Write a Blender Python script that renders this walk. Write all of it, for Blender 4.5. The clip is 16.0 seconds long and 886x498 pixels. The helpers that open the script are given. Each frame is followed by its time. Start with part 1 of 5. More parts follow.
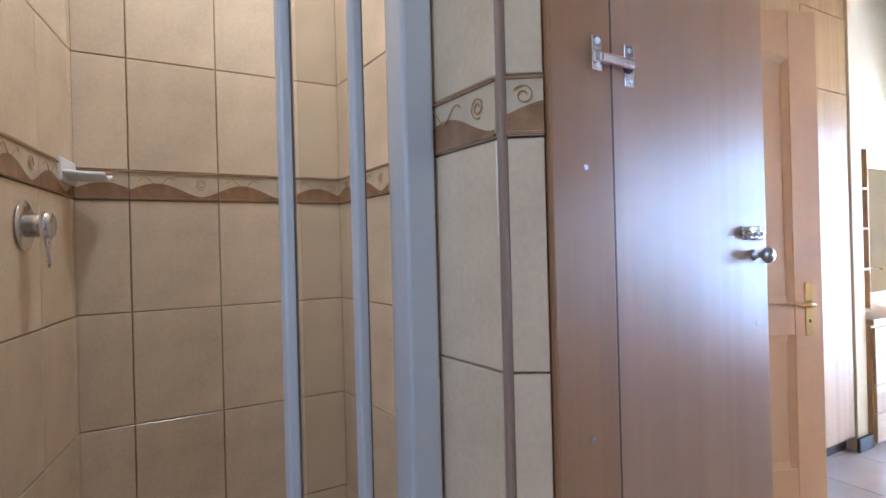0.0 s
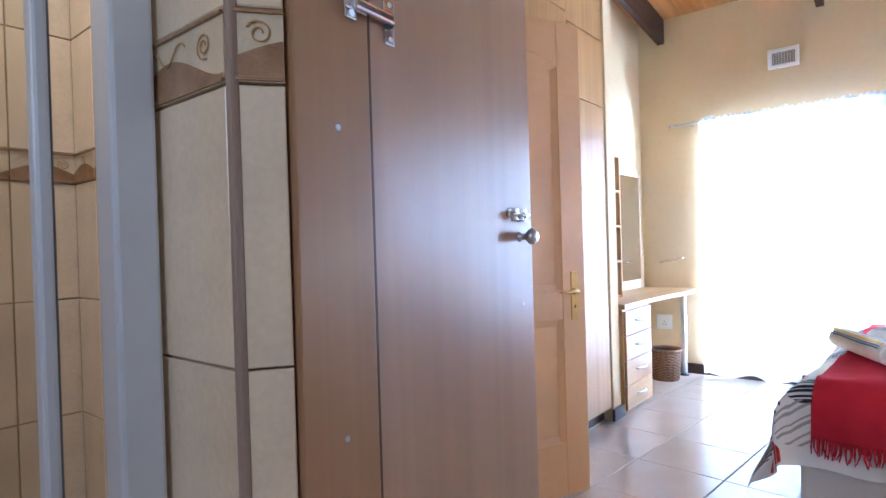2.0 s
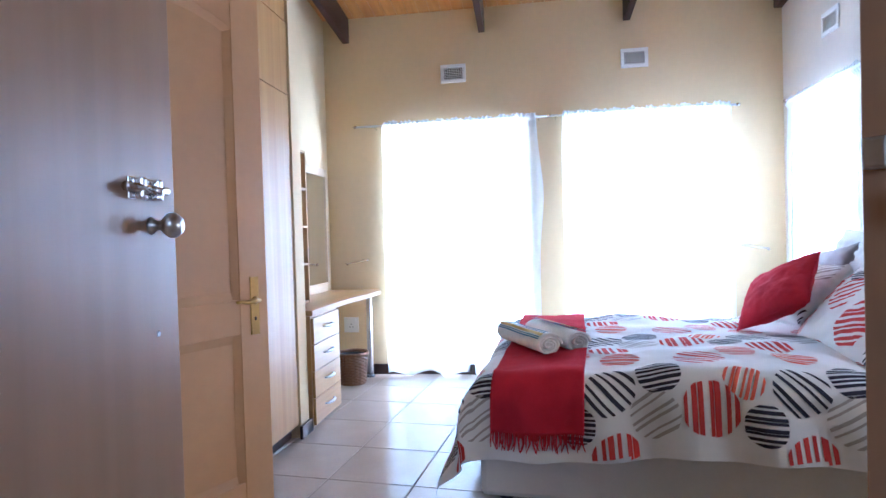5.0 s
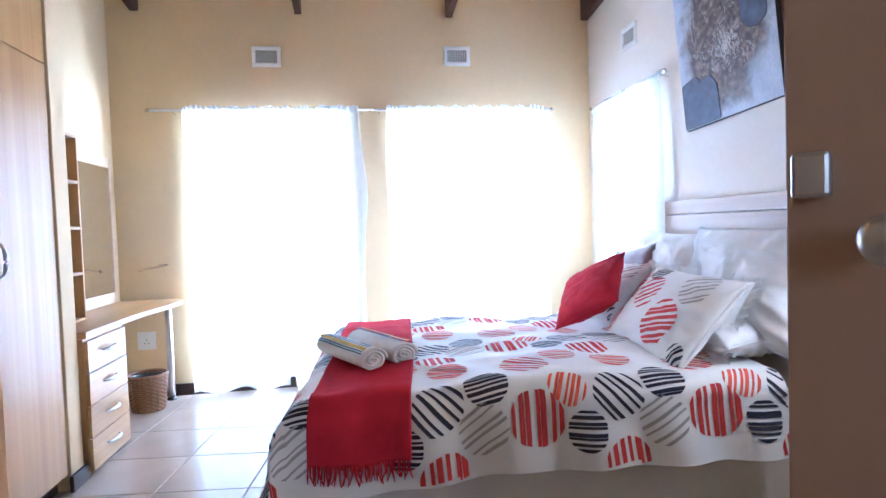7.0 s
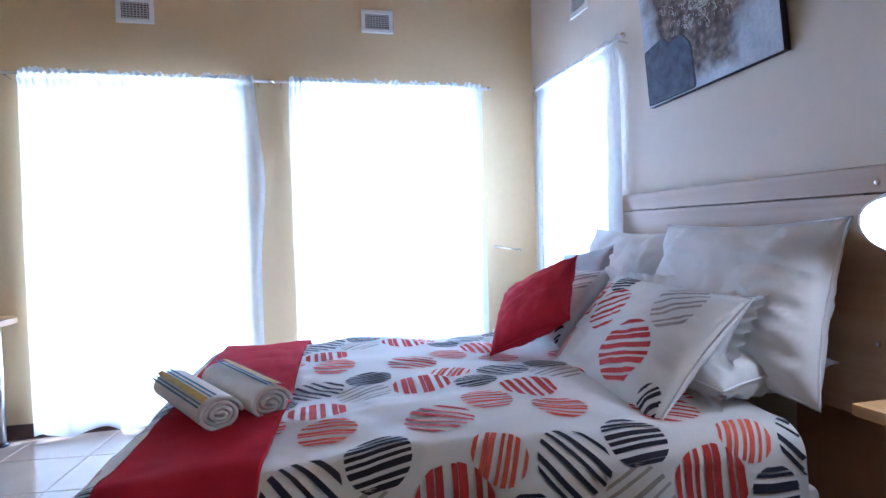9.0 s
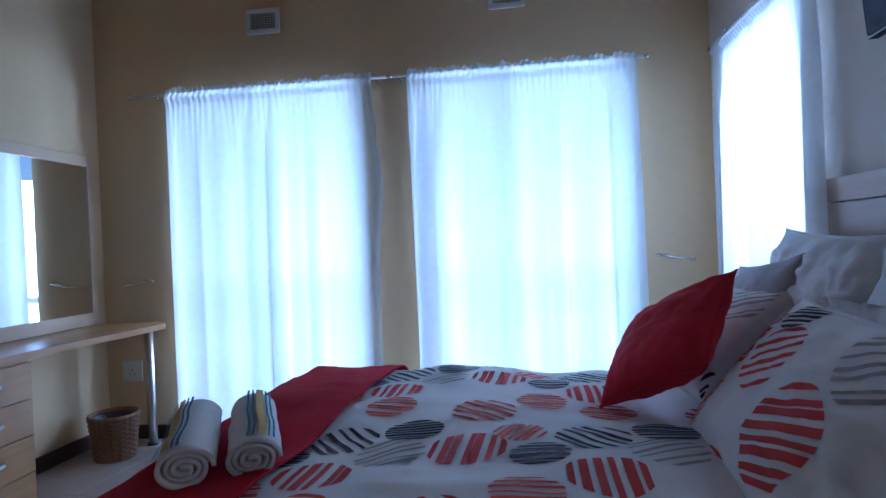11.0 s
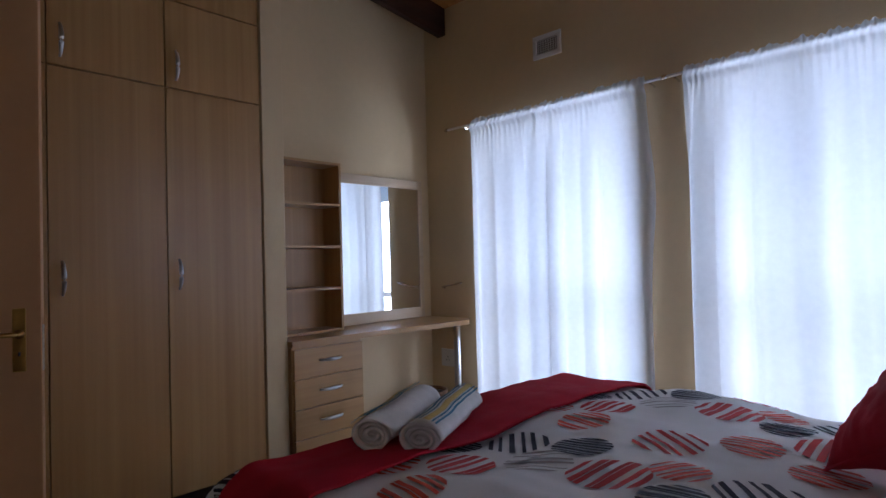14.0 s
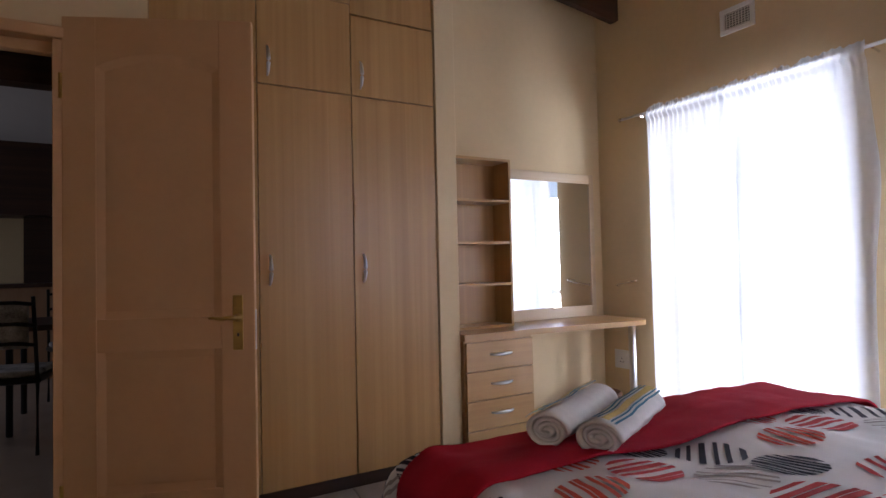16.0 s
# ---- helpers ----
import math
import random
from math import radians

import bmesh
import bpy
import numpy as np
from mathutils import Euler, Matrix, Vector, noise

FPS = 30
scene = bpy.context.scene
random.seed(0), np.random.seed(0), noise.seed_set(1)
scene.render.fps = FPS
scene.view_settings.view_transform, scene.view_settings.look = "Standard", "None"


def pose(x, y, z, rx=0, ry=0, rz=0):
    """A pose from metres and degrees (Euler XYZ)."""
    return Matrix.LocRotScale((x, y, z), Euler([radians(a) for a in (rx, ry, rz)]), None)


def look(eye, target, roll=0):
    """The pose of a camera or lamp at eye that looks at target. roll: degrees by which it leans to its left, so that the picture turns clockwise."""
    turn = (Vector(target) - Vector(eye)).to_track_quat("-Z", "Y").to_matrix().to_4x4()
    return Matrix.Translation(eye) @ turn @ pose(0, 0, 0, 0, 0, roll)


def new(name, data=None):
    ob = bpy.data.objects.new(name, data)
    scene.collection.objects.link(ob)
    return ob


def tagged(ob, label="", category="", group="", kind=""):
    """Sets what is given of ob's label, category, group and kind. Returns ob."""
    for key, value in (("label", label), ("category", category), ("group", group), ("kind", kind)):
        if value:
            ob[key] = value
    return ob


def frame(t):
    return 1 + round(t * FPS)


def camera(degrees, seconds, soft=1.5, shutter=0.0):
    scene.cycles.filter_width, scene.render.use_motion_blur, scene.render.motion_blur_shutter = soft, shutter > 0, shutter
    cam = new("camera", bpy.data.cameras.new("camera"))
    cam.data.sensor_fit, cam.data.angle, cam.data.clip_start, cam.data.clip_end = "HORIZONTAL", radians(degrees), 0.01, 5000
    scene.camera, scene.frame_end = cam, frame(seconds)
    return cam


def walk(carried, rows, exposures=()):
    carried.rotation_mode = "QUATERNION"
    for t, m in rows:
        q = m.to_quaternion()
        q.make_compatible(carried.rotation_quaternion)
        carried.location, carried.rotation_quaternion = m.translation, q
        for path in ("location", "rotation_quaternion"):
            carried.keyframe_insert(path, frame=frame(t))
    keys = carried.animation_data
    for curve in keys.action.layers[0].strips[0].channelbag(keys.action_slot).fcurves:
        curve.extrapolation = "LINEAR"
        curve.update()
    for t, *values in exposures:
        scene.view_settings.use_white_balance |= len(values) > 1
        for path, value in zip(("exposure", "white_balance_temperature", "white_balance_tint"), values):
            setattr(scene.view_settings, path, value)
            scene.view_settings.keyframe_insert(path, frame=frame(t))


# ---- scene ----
cam = camera(75.6, 16.0)
PATH = [
    (0, (0.4185, 1.3599, 1.1862), (1.3599, 2.8944, 1.1871), -1.5),
    (0.5, (0.4608, 1.3500, 1.1691), (1.5030, 2.8179, 1.1655), -1.4),
    (1, (0.5139, 1.3563, 1.1574), (1.6866, 2.7216, 1.1475), -1.6),
    (1.5, (0.5427, 1.3707, 1.1475), (1.8279, 2.6298, 1.1376), -1.7),
    (2, (0.5535, 1.4004, 1.1475), (1.9476, 2.5389, 1.1349), -1.7),
    (2.5, (0.5778, 1.4310, 1.1511), (2.0664, 2.4435, 1.1367), -1.8),
    (3, (0.6462, 1.4760, 1.1511), (2.1960, 2.3904, 1.1331), -1.9),
    (3.5, (0.7362, 1.4895, 1.1403), (2.3391, 2.3076, 1.1223), -1.9),
    (4, (0.8082, 1.5075, 1.1331), (2.4705, 2.1996, 1.1115), -1.9),
    (4.5, (0.8595, 1.5255, 1.1367), (2.5929, 2.0106, 1.1115), -1.9),
    (5, (0.8856, 1.5417, 1.1322), (2.6658, 1.8081, 1.1016), -1.7),
    (5.2, (0.8838, 1.5453, 1.1304), (2.6739, 1.7325, 1.0980), -1.8),
    (7.3, (1.2438, 1.4922, 1.1772), (3.0150, 1.1781, 1.1142), -1.8),
    (7.5, (1.3185, 1.4760, 1.1772), (3.0843, 1.1340, 1.1169), -1.7),
    (8, (1.4868, 1.4391, 1.1808), (3.2346, 1.0107, 1.1187), -1.7),
    (8.2, (1.5606, 1.4094, 1.1700), (3.3012, 0.9567, 1.1115), -1.6),
    (10.3, (2.2176, 0.8631, 1.1259), (4.0059, 0.6642, 1.1025), -2.2),
    (10.5, (2.2743, 0.8181, 1.1331), (4.0716, 0.7290, 1.1070), -2.3),
    (11, (2.3373, 0.6858, 1.1214), (4.1238, 0.9072, 1.1083), -2.4),
    (11.5, (2.3769, 0.5553, 1.1205), (4.1265, 0.9783, 1.1218), -2.2),
    (12, (2.3985, 0.4203, 1.1295), (4.0896, 1.0359, 1.1398), -2.3),
    (12.5, (2.4606, 0.3195, 1.1196), (4.0455, 1.1718, 1.1506), -1.9),
    (13, (2.4669, 0.2178, 1.1376), (3.9465, 1.2420, 1.1695), -1.8),
    (13.5, (2.4849, 0.1638, 1.1349), (3.8736, 1.3086, 1.1740), -1.6),
    (14, (2.4885, 0.1413, 1.1304), (3.7980, 1.3752, 1.1722), -1.6),
    (14.5, (2.4840, 0.1314, 1.1250), (3.7026, 1.4544, 1.1686), -1.5),
    (15, (2.4858, 0.1440, 1.1205), (3.5910, 1.5642, 1.1677), -1.4),
    (15.5, (2.4822, 0.1611, 1.1214), (3.4875, 1.6533, 1.1686), -1.3),
    (16, (2.4804, 0.1728, 1.1106), (3.3849, 1.7271, 1.1632), -1.3),
]
# exposure: bright at first, the camera darkens its picture once it faces the curtains
STOPS = [(0, 2.0, 4450, 11), (1.5, 2.0, 4550, 12), (2.5, 1.58, 4600, 13), (3.5, 1.15, 4600, 13), (4, 1.0, 4550, 13), (5, 1.28, 4500, 13), (7.3, 1.55, 4600, 14), (8.2, 1.36, 4650, 15), (9.2, 0.4, 4450, 14), (10.3, -0.58, 4050, 13), (11.5, -1.25, 4350, 13), (12.5, -1.78, 4750, 15), (13.5, -1.55, 5100, 20), (14.5, -1.18, 5400, 24), (15.3, -0.75, 5600, 25), (16, -0.42, 5850, 26)]
walk(cam, [(t, look(eye, target, roll)) for t, eye, target, roll in PATH], STOPS)

# ---- world, daylight ----
world = bpy.data.worlds.new("sky")
scene.world = world
world.use_nodes = True
wn = world.node_tree
sky = wn.nodes.new("ShaderNodeTexSky")
sky.sky_type, sky.sun_disc = "NISHITA", False
sky.sun_elevation, sky.sun_rotation = radians(52), radians(150)
wn.links.new(sky.outputs[0], wn.nodes["Background"].inputs[0])
wn.nodes["Background"].inputs[1].default_value = 0.12
sun = new("sun", bpy.data.lights.new("sun", "SUN"))
sun.data.energy, sun.data.angle, sun.data.color = 3.0, radians(0.5), (1.0, 0.95, 0.87)
sun.matrix_world = look((12, -9, 20), (6, 0, 0))


def area(name, m, w, h, watts, colour):
    """Rectangular lamp: sky light behind a curtained window, or unseen light added elsewhere."""
    ob = new(name, bpy.data.lights.new(name, "AREA"))
    ob.data.shape, ob.data.size, ob.data.size_y = "RECTANGLE", w, h
    ob.data.energy, ob.data.color = watts, colour
    ob.matrix_world = m
    return ob


SKYC = (0.86, 0.94, 1.0)
area("window_light", look((6.60, 1.60, 1.0), (5.6, 2.2, 0.92)), 0.8, 1.6, 150, SKYC)
area("window_light", look((6.60, -0.15, 1.0), (5.6, 0.6, 0.92)), 0.8, 1.6, 150, SKYC)
area("window_light", look((4.88, -0.72, 1.45), (4.88, 3, 1.4)), 0.8, 1.0, 75, SKYC)
# unseen lamp added behind the camera's start to brighten the bathroom
area("bathroom_fill_light", look((-0.86, 1.0, 1.75), (3, 1.2, 1.2)), 0.9, 0.7, 3.5, (1.0, 0.94, 0.84))
# lamp added out of view over the shower, which was too dark
area("shower_fill_light", look((0.80, 2.75, 2.82), (0.74, 2.95, 0)), 0.12, 0.12, 3.2, (1.0, 0.87, 0.68))
# spot added by the bedside lamp, turned from its shade to brighten wardrobe and door
lamp_fill = new("bedside_fill_spot", bpy.data.lights.new("bedside_fill_spot", "SPOT"))
lamp_fill.data.energy, lamp_fill.data.color, lamp_fill.data.shadow_soft_size = 15.0, (1.0, 0.74, 0.46), 0.06
lamp_fill.data.spot_size, lamp_fill.data.spot_blend = radians(76), 0.6
lamp_fill.matrix_world = look((2.85, -0.12, 1.085), (2.86, 2.92, 1.42))
# unseen lamp added to brighten the dining room
area("dining_fill_light", look((-1.35, 6.4, 1.5), (3, 6.0, 1.0)), 1.6, 1.3, 13, SKYC)

# ---- materials ----
def mat(name, colour, rough=0.6, metal=0.0, var=0.08, scale=3.0, bump=0.0, bscale=120.0, spec=0.5, rand=0.0, translucent=0.0, sheen=0.0, wear=None):
    """Painted, tiled or woven surface: colour with two scales of variation and fine relief."""
    m = bpy.data.materials.new(name)
    m.use_nodes = True
    nt = m.node_tree
    b = nt.nodes["Principled BSDF"]
    b.inputs["Roughness"].default_value = rough
    b.inputs["Metallic"].default_value = metal
    b.inputs["Specular IOR Level"].default_value = spec
    b.inputs["Sheen Weight"].default_value = sheen
    tc = nt.nodes.new("ShaderNodeTexCoord")
    n1, n2 = nt.nodes.new("ShaderNodeTexNoise"), nt.nodes.new("ShaderNodeTexNoise")
    n1.inputs["Scale"].default_value, n2.inputs["Scale"].default_value = scale, scale * 14
    n1.inputs["Detail"].default_value = 4.0
    nt.links.new(tc.outputs["Object"], n1.inputs["Vector"])
    nt.links.new(tc.outputs["Object"], n2.inputs["Vector"])
    add = nt.nodes.new("ShaderNodeMath")
    add.operation = "MULTIPLY_ADD"
    nt.links.new(n2.outputs[0], add.inputs[0])
    add.inputs[1].default_value = 0.45
    nt.links.new(n1.outputs[0], add.inputs[2])
    value = add.outputs[0]
    if rand:
        oi = nt.nodes.new("ShaderNodeObjectInfo")
        r = nt.nodes.new("ShaderNodeMath")
        r.operation = "MULTIPLY_ADD"
        nt.links.new(oi.outputs["Random"], r.inputs[0])
        r.inputs[1].default_value = rand
        nt.links.new(value, r.inputs[2])
        value = r.outputs[0]
    mr = nt.nodes.new("ShaderNodeMapRange")
    mr.inputs[1].default_value, mr.inputs[2].default_value = 0.4, 1.05 + rand
    mr.inputs[3].default_value, mr.inputs[4].default_value = 0.0, 1.0
    nt.links.new(value, mr.inputs[0])
    mix = nt.nodes.new("ShaderNodeMix")
    mix.data_type = "RGBA"
    lo = [c * (1 - var) for c in colour]
    hi = [min(1, c * (1 + var)) for c in colour]
    if wear:
        lo = wear
    mix.inputs[6].default_value, mix.inputs[7].default_value = (*lo, 1), (*hi, 1)
    nt.links.new(mr.outputs[0], mix.inputs[0])
    nt.links.new(mix.outputs[2], b.inputs["Base Color"])
    if bump:
        nb, bp = nt.nodes.new("ShaderNodeTexNoise"), nt.nodes.new("ShaderNodeBump")
        nb.inputs["Scale"].default_value = bscale
        nb.inputs["Detail"].default_value = 3.0
        nt.links.new(tc.outputs["Object"], nb.inputs["Vector"])
        nt.links.new(nb.outputs[0], bp.inputs["Height"])
        bp.inputs["Strength"].default_value = bump
        bp.inputs["Distance"].default_value = 0.003
        nt.links.new(bp.outputs[0], b.inputs["Normal"])
    if translucent:
        tr, ms = nt.nodes.new("ShaderNodeBsdfTranslucent"), nt.nodes.new("ShaderNodeMixShader")
        nt.links.new(mix.outputs[2], tr.inputs["Color"])
        ms.inputs[0].default_value = translucent
        nt.links.new(b.outputs[0], ms.inputs[1])
        nt.links.new(tr.outputs[0], ms.inputs[2])
        nt.links.new(ms.outputs[0], nt.nodes["Material Output"].inputs[0])
    return m


def wood(name, light, dark, rough=0.4, along="z", grain=28.0, coat=0.0, rand=0.0, bump=0.05, ring=0.35):
    """Wood or wood-print laminate with the grain along one axis."""
    m = bpy.data.materials.new(name)
    m.use_nodes = True
    nt = m.node_tree
    b = nt.nodes["Principled BSDF"]
    b.inputs["Roughness"].default_value = rough
    b.inputs["Coat Weight"].default_value = coat
    b.inputs["Coat Roughness"].default_value = 0.15
    tc, mp = nt.nodes.new("ShaderNodeTexCoord"), nt.nodes.new("ShaderNodeMapping")
    s = {"x": (0.5, grain, grain), "y": (grain, 0.5, grain), "z": (grain, grain, 0.5)}[along]
    mp.inputs["Scale"].default_value = s
    nt.links.new(tc.outputs["Object"], mp.inputs["Vector"])
    if rand:
        oi, vm = nt.nodes.new("ShaderNodeObjectInfo"), nt.nodes.new("ShaderNodeVectorMath")
        vm.operation = "SCALE"
        cx = nt.nodes.new("ShaderNodeCombineXYZ")
        for k in range(3):
            nt.links.new(oi.outputs["Random"], cx.inputs[k])
        nt.links.new(cx.outputs[0], vm.inputs[0])
        vm.inputs["Scale"].default_value = 37.0
        nt.links.new(vm.outputs[0], mp.inputs["Location"])
    n1, n2 = nt.nodes.new("ShaderNodeTexNoise"), nt.nodes.new("ShaderNodeTexNoise")
    n1.inputs["Scale"].default_value, n1.inputs["Detail"].default_value, n1.inputs["Distortion"].default_value = 1.0, 6.0, 0.6
    n2.inputs["Scale"].default_value = ring
    nt.links.new(mp.outputs[0], n1.inputs["Vector"])
    nt.links.new(mp.outputs[0], n2.inputs["Vector"])
    ma = nt.nodes.new("ShaderNodeMath")
    ma.operation = "MULTIPLY_ADD"
    nt.links.new(n2.outputs[0], ma.inputs[0])
    ma.inputs[1].default_value = 0.7
    nt.links.new(n1.outputs[0], ma.inputs[2])
    mr = nt.nodes.new("ShaderNodeMapRange")
    mr.inputs[1].default_value, mr.inputs[2].default_value = 0.55, 1.15
    nt.links.new(ma.outputs[0], mr.inputs[0])
    mix = nt.nodes.new("ShaderNodeMix")
    mix.data_type = "RGBA"
    mix.inputs[6].default_value, mix.inputs[7].default_value = (*dark, 1), (*light, 1)
    nt.links.new(mr.outputs[0], mix.inputs[0])
    nt.links.new(mix.outputs[2], b.inputs["Base Color"])
    bp = nt.nodes.new("ShaderNodeBump")
    bp.inputs["Strength"].default_value, bp.inputs["Distance"].default_value = bump, 0.001
    nt.links.new(n1.outputs[0], bp.inputs["Height"])
    nt.links.new(bp.outputs[0], b.inputs["Normal"])
    return m


def glass(name, colour=(1, 1, 1), rough=0.0, alpha=0.12):
    """Thin pane: clear with a glossy skin."""
    m = bpy.data.materials.new(name)
    m.use_nodes = True
    nt = m.node_tree
    t, g, fr, ms = (nt.nodes.new("ShaderNode" + k) for k in ("BsdfTransparent", "BsdfGlossy", "LayerWeight", "MixShader"))
    t.inputs[0].default_value = (*colour, 1)
    g.inputs["Roughness"].default_value = rough
    fr.inputs[0].default_value = 0.5
    pw, sc = nt.nodes.new("ShaderNodeMath"), nt.nodes.new("ShaderNodeMath")
    pw.operation, sc.operation = "POWER", "MULTIPLY_ADD"
    nt.links.new(fr.outputs["Facing"], pw.inputs[0])
    pw.inputs[1].default_value = 4.0
    nt.links.new(pw.outputs[0], sc.inputs[0])
    sc.inputs[1].default_value, sc.inputs[2].default_value = 0.7, 0.04
    nt.links.new(sc.outputs[0], ms.inputs[0])
    nt.links.new(t.outputs[0], ms.inputs[1])
    nt.links.new(g.outputs[0], ms.inputs[2])
    nt.links.new(ms.outputs[0], nt.nodes["Material Output"].inputs[0])
    return m


def glow(name, colour, strength):
    m = bpy.data.materials.new(name)
    m.use_nodes = True
    b = m.node_tree.nodes["Principled BSDF"]
    b.inputs["Base Color"].default_value = (*colour, 1)
    b.inputs["Emission Color"].default_value = (*colour, 1)
    b.inputs["Emission Strength"].default_value = strength
    return m


M_WALL = mat("cream_plaster", (0.675, 0.512, 0.285), 0.75, var=0.05, scale=1.5, bump=0.12, bscale=90)
M_WALLW = mat("pale_plaster", (0.72, 0.645, 0.545), 0.75, var=0.05, scale=1.5, bump=0.12, bscale=90)
M_DINW = mat("dining_plaster", (0.62, 0.47, 0.26), 0.75, var=0.06, scale=1.5, bump=0.1)
M_WHITE = mat("white_paint", (0.8, 0.79, 0.76), 0.55, var=0.04, bump=0.05)
M_GYPSUM = mat("white_ceiling_board", (0.78, 0.76, 0.74), 0.8, var=0.03)
M_FLOOR = mat("beige_floor_tile", (0.46, 0.37, 0.30), 0.22, var=0.12, scale=5, rand=0.35, bump=0.03, bscale=60)
M_GROUT = mat("grey_grout", (0.20, 0.16, 0.13), 0.9, var=0.2, scale=8)
M_TILE = mat("beige_shower_tile", (0.69, 0.55, 0.365), 0.24, var=0.2, scale=7, rand=0.25, bump=0.05, bscale=40)
M_TGROUT = mat("shower_grout", (0.40, 0.28, 0.18), 0.85, var=0.2)
M_BORDER = mat("border_tile_cream", (0.62, 0.50, 0.33), 0.2, var=0.15, scale=20, bump=0.1)
M_BORDERB = mat("border_tile_brown", (0.30, 0.17, 0.08), 0.25, var=0.35, scale=30, bump=0.15)
M_BORDERT = mat("border_scroll", (0.45, 0.27, 0.10), 0.25, var=0.2, scale=30)
M_TRIM = mat("brown_corner_trim", (0.30, 0.21, 0.15), 0.4, var=0.1)
M_ALU = mat("white_powder_coated_frame", (0.64, 0.66, 0.69), 0.32, metal=0.25, var=0.04)
M_ALUD = mat("grey_seal", (0.18, 0.19, 0.21), 0.5, var=0.1)
M_LAM = wood("maple_laminate", (0.53, 0.315, 0.12), (0.40, 0.22, 0.075), 0.34, "z", 30, rand=1, bump=0.03)
M_LAMX = wood("maple_laminate_flat", (0.53, 0.315, 0.12), (0.40, 0.22, 0.075), 0.3, "x", 30, rand=1, bump=0.03)
M_DLAM = wood("door_laminate", (0.42, 0.255, 0.15), (0.355, 0.21, 0.12), 0.30, "z", 26, rand=1, bump=0.012)
M_JAMB = wood("jamb_laminate", (0.39, 0.215, 0.10), (0.32, 0.17, 0.075), 0.36, "z", 26, rand=1, bump=0.012)
M_CAB = mat("dark_inner_edge", (0.10, 0.045, 0.02), 0.5, var=0.2)
M_CREAMD = mat("cream_door_paint", (0.58, 0.33, 0.15), 0.5, var=0.06, scale=2, bump=0.05, bscale=50)
M_PINE = wood("pine_ceiling_board", (0.62, 0.30, 0.08), (0.42, 0.17, 0.04), 0.35, "x", 18, bump=0.05)
M_BEAM = wood("dark_beam", (0.075, 0.03, 0.016), (0.035, 0.014, 0.008), 0.5, "x", 20)
M_SKIRT = wood("dark_skirting", (0.06, 0.028, 0.018), (0.03, 0.014, 0.01), 0.4, "x", 20)
M_CHROME = mat("chrome", (0.75, 0.75, 0.76), 0.12, 1.0, var=0.05)
M_ROD = mat("pale_rod", (0.72, 0.71, 0.70), 0.3, 0.35, var=0.05)
M_SATIN = mat("satin_steel", (0.62, 0.62, 0.62), 0.32, 1.0, var=0.05)
M_BRASS = mat("brass", (0.55, 0.36, 0.11), 0.28, 1.0, var=0.15, scale=30)
M_MIRROR = mat("mirror_silver", (0.86, 0.88, 0.88), 0.01, 1.0, var=0.0)
M_SHEER = mat("white_curtain_cloth", (0.80, 0.82, 0.84), 0.9, var=0.04, scale=30, bump=0.5, bscale=260, translucent=0.42)
M_DUVET = mat("white_duvet_cotton", (0.78, 0.76, 0.73), 0.85, var=0.03, scale=8, bump=0.15, bscale=90, sheen=0.2)
M_LINEN = mat("white_pillow_cotton", (0.78, 0.77, 0.76), 0.85, var=0.03, scale=8, bump=0.2, bscale=40, sheen=0.2)
M_RED = mat("red_print", (0.50, 0.035, 0.03), 0.85, var=0.15, scale=20)
M_CORAL = mat("coral_print", (0.66, 0.10, 0.055), 0.85, var=0.15, scale=20)
M_NAVY = mat("navy_print", (0.022, 0.022, 0.04), 0.85, var=0.2, scale=20)
M_GREY = mat("grey_print", (0.40, 0.36, 0.33), 0.85, var=0.2, scale=20)
M_THROW = mat("red_knitted_throw", (0.43, 0.020, 0.036), 0.95, var=0.12, scale=12, bump=0.5, bscale=260, spec=0.1)
M_CUSH = mat("red_cushion_cotton", (0.52, 0.028, 0.05), 0.85, var=0.1, scale=6, bump=0.25, bscale=200, spec=0.15)
M_TOWEL = mat("white_towel_terry", (0.78, 0.75, 0.70), 0.95, var=0.08, scale=30, bump=0.7, bscale=350)
M_TBLUE = mat("towel_blue", (0.07, 0.22, 0.32), 0.95, var=0.2, scale=60, bump=0.5, bscale=300)
M_TYEL = mat("towel_yellow", (0.62, 0.45, 0.14), 0.95, var=0.2, scale=60, bump=0.5, bscale=300)
M_BASE = mat("cream_bed_base_fabric", (0.70, 0.64, 0.58), 0.9, var=0.05, scale=6, bump=0.2, bscale=300)
M_HEADB = wood("headboard_laminate", (0.50, 0.36, 0.24), (0.40, 0.27, 0.17), 0.35, "x", 30)
M_WICKER = wood("wicker", (0.30, 0.15, 0.07), (0.12, 0.05, 0.02), 0.5, "z", 60, bump=0.4)
M_PLASTIC = mat("white_plastic", (0.75, 0.74, 0.71), 0.4, var=0.02)
M_VENT = mat("vent_grille", (0.64, 0.62, 0.58), 0.6, var=0.1)
M_FRAME = wood("pale_maple_frame", (0.66, 0.51, 0.33), (0.58, 0.43, 0.26), 0.35, "x", 30, rand=1, bump=0.02)
M_PAD = mat("patterned_pad_cloth", (0.62, 0.60, 0.57), 0.85, var=0.3, scale=9, wear=(0.012, 0.012, 0.014))
M_BLACK = mat("black_plastic", (0.02, 0.02, 0.022), 0.4, var=0.1)
M_DARK = mat("dark_void", (0.03, 0.03, 0.03), 0.8, var=0.2)
M_GLASS = glass("clear_glass")
M_SGLASS = glass("shower_glass", (0.95, 0.95, 0.93))
M_BULB = glow("lit_shade_inside", (1.0, 0.93, 0.82), 38.0)
M_SPOT = glow("ceiling_spot", (1.0, 0.75, 0.45), 12.0)
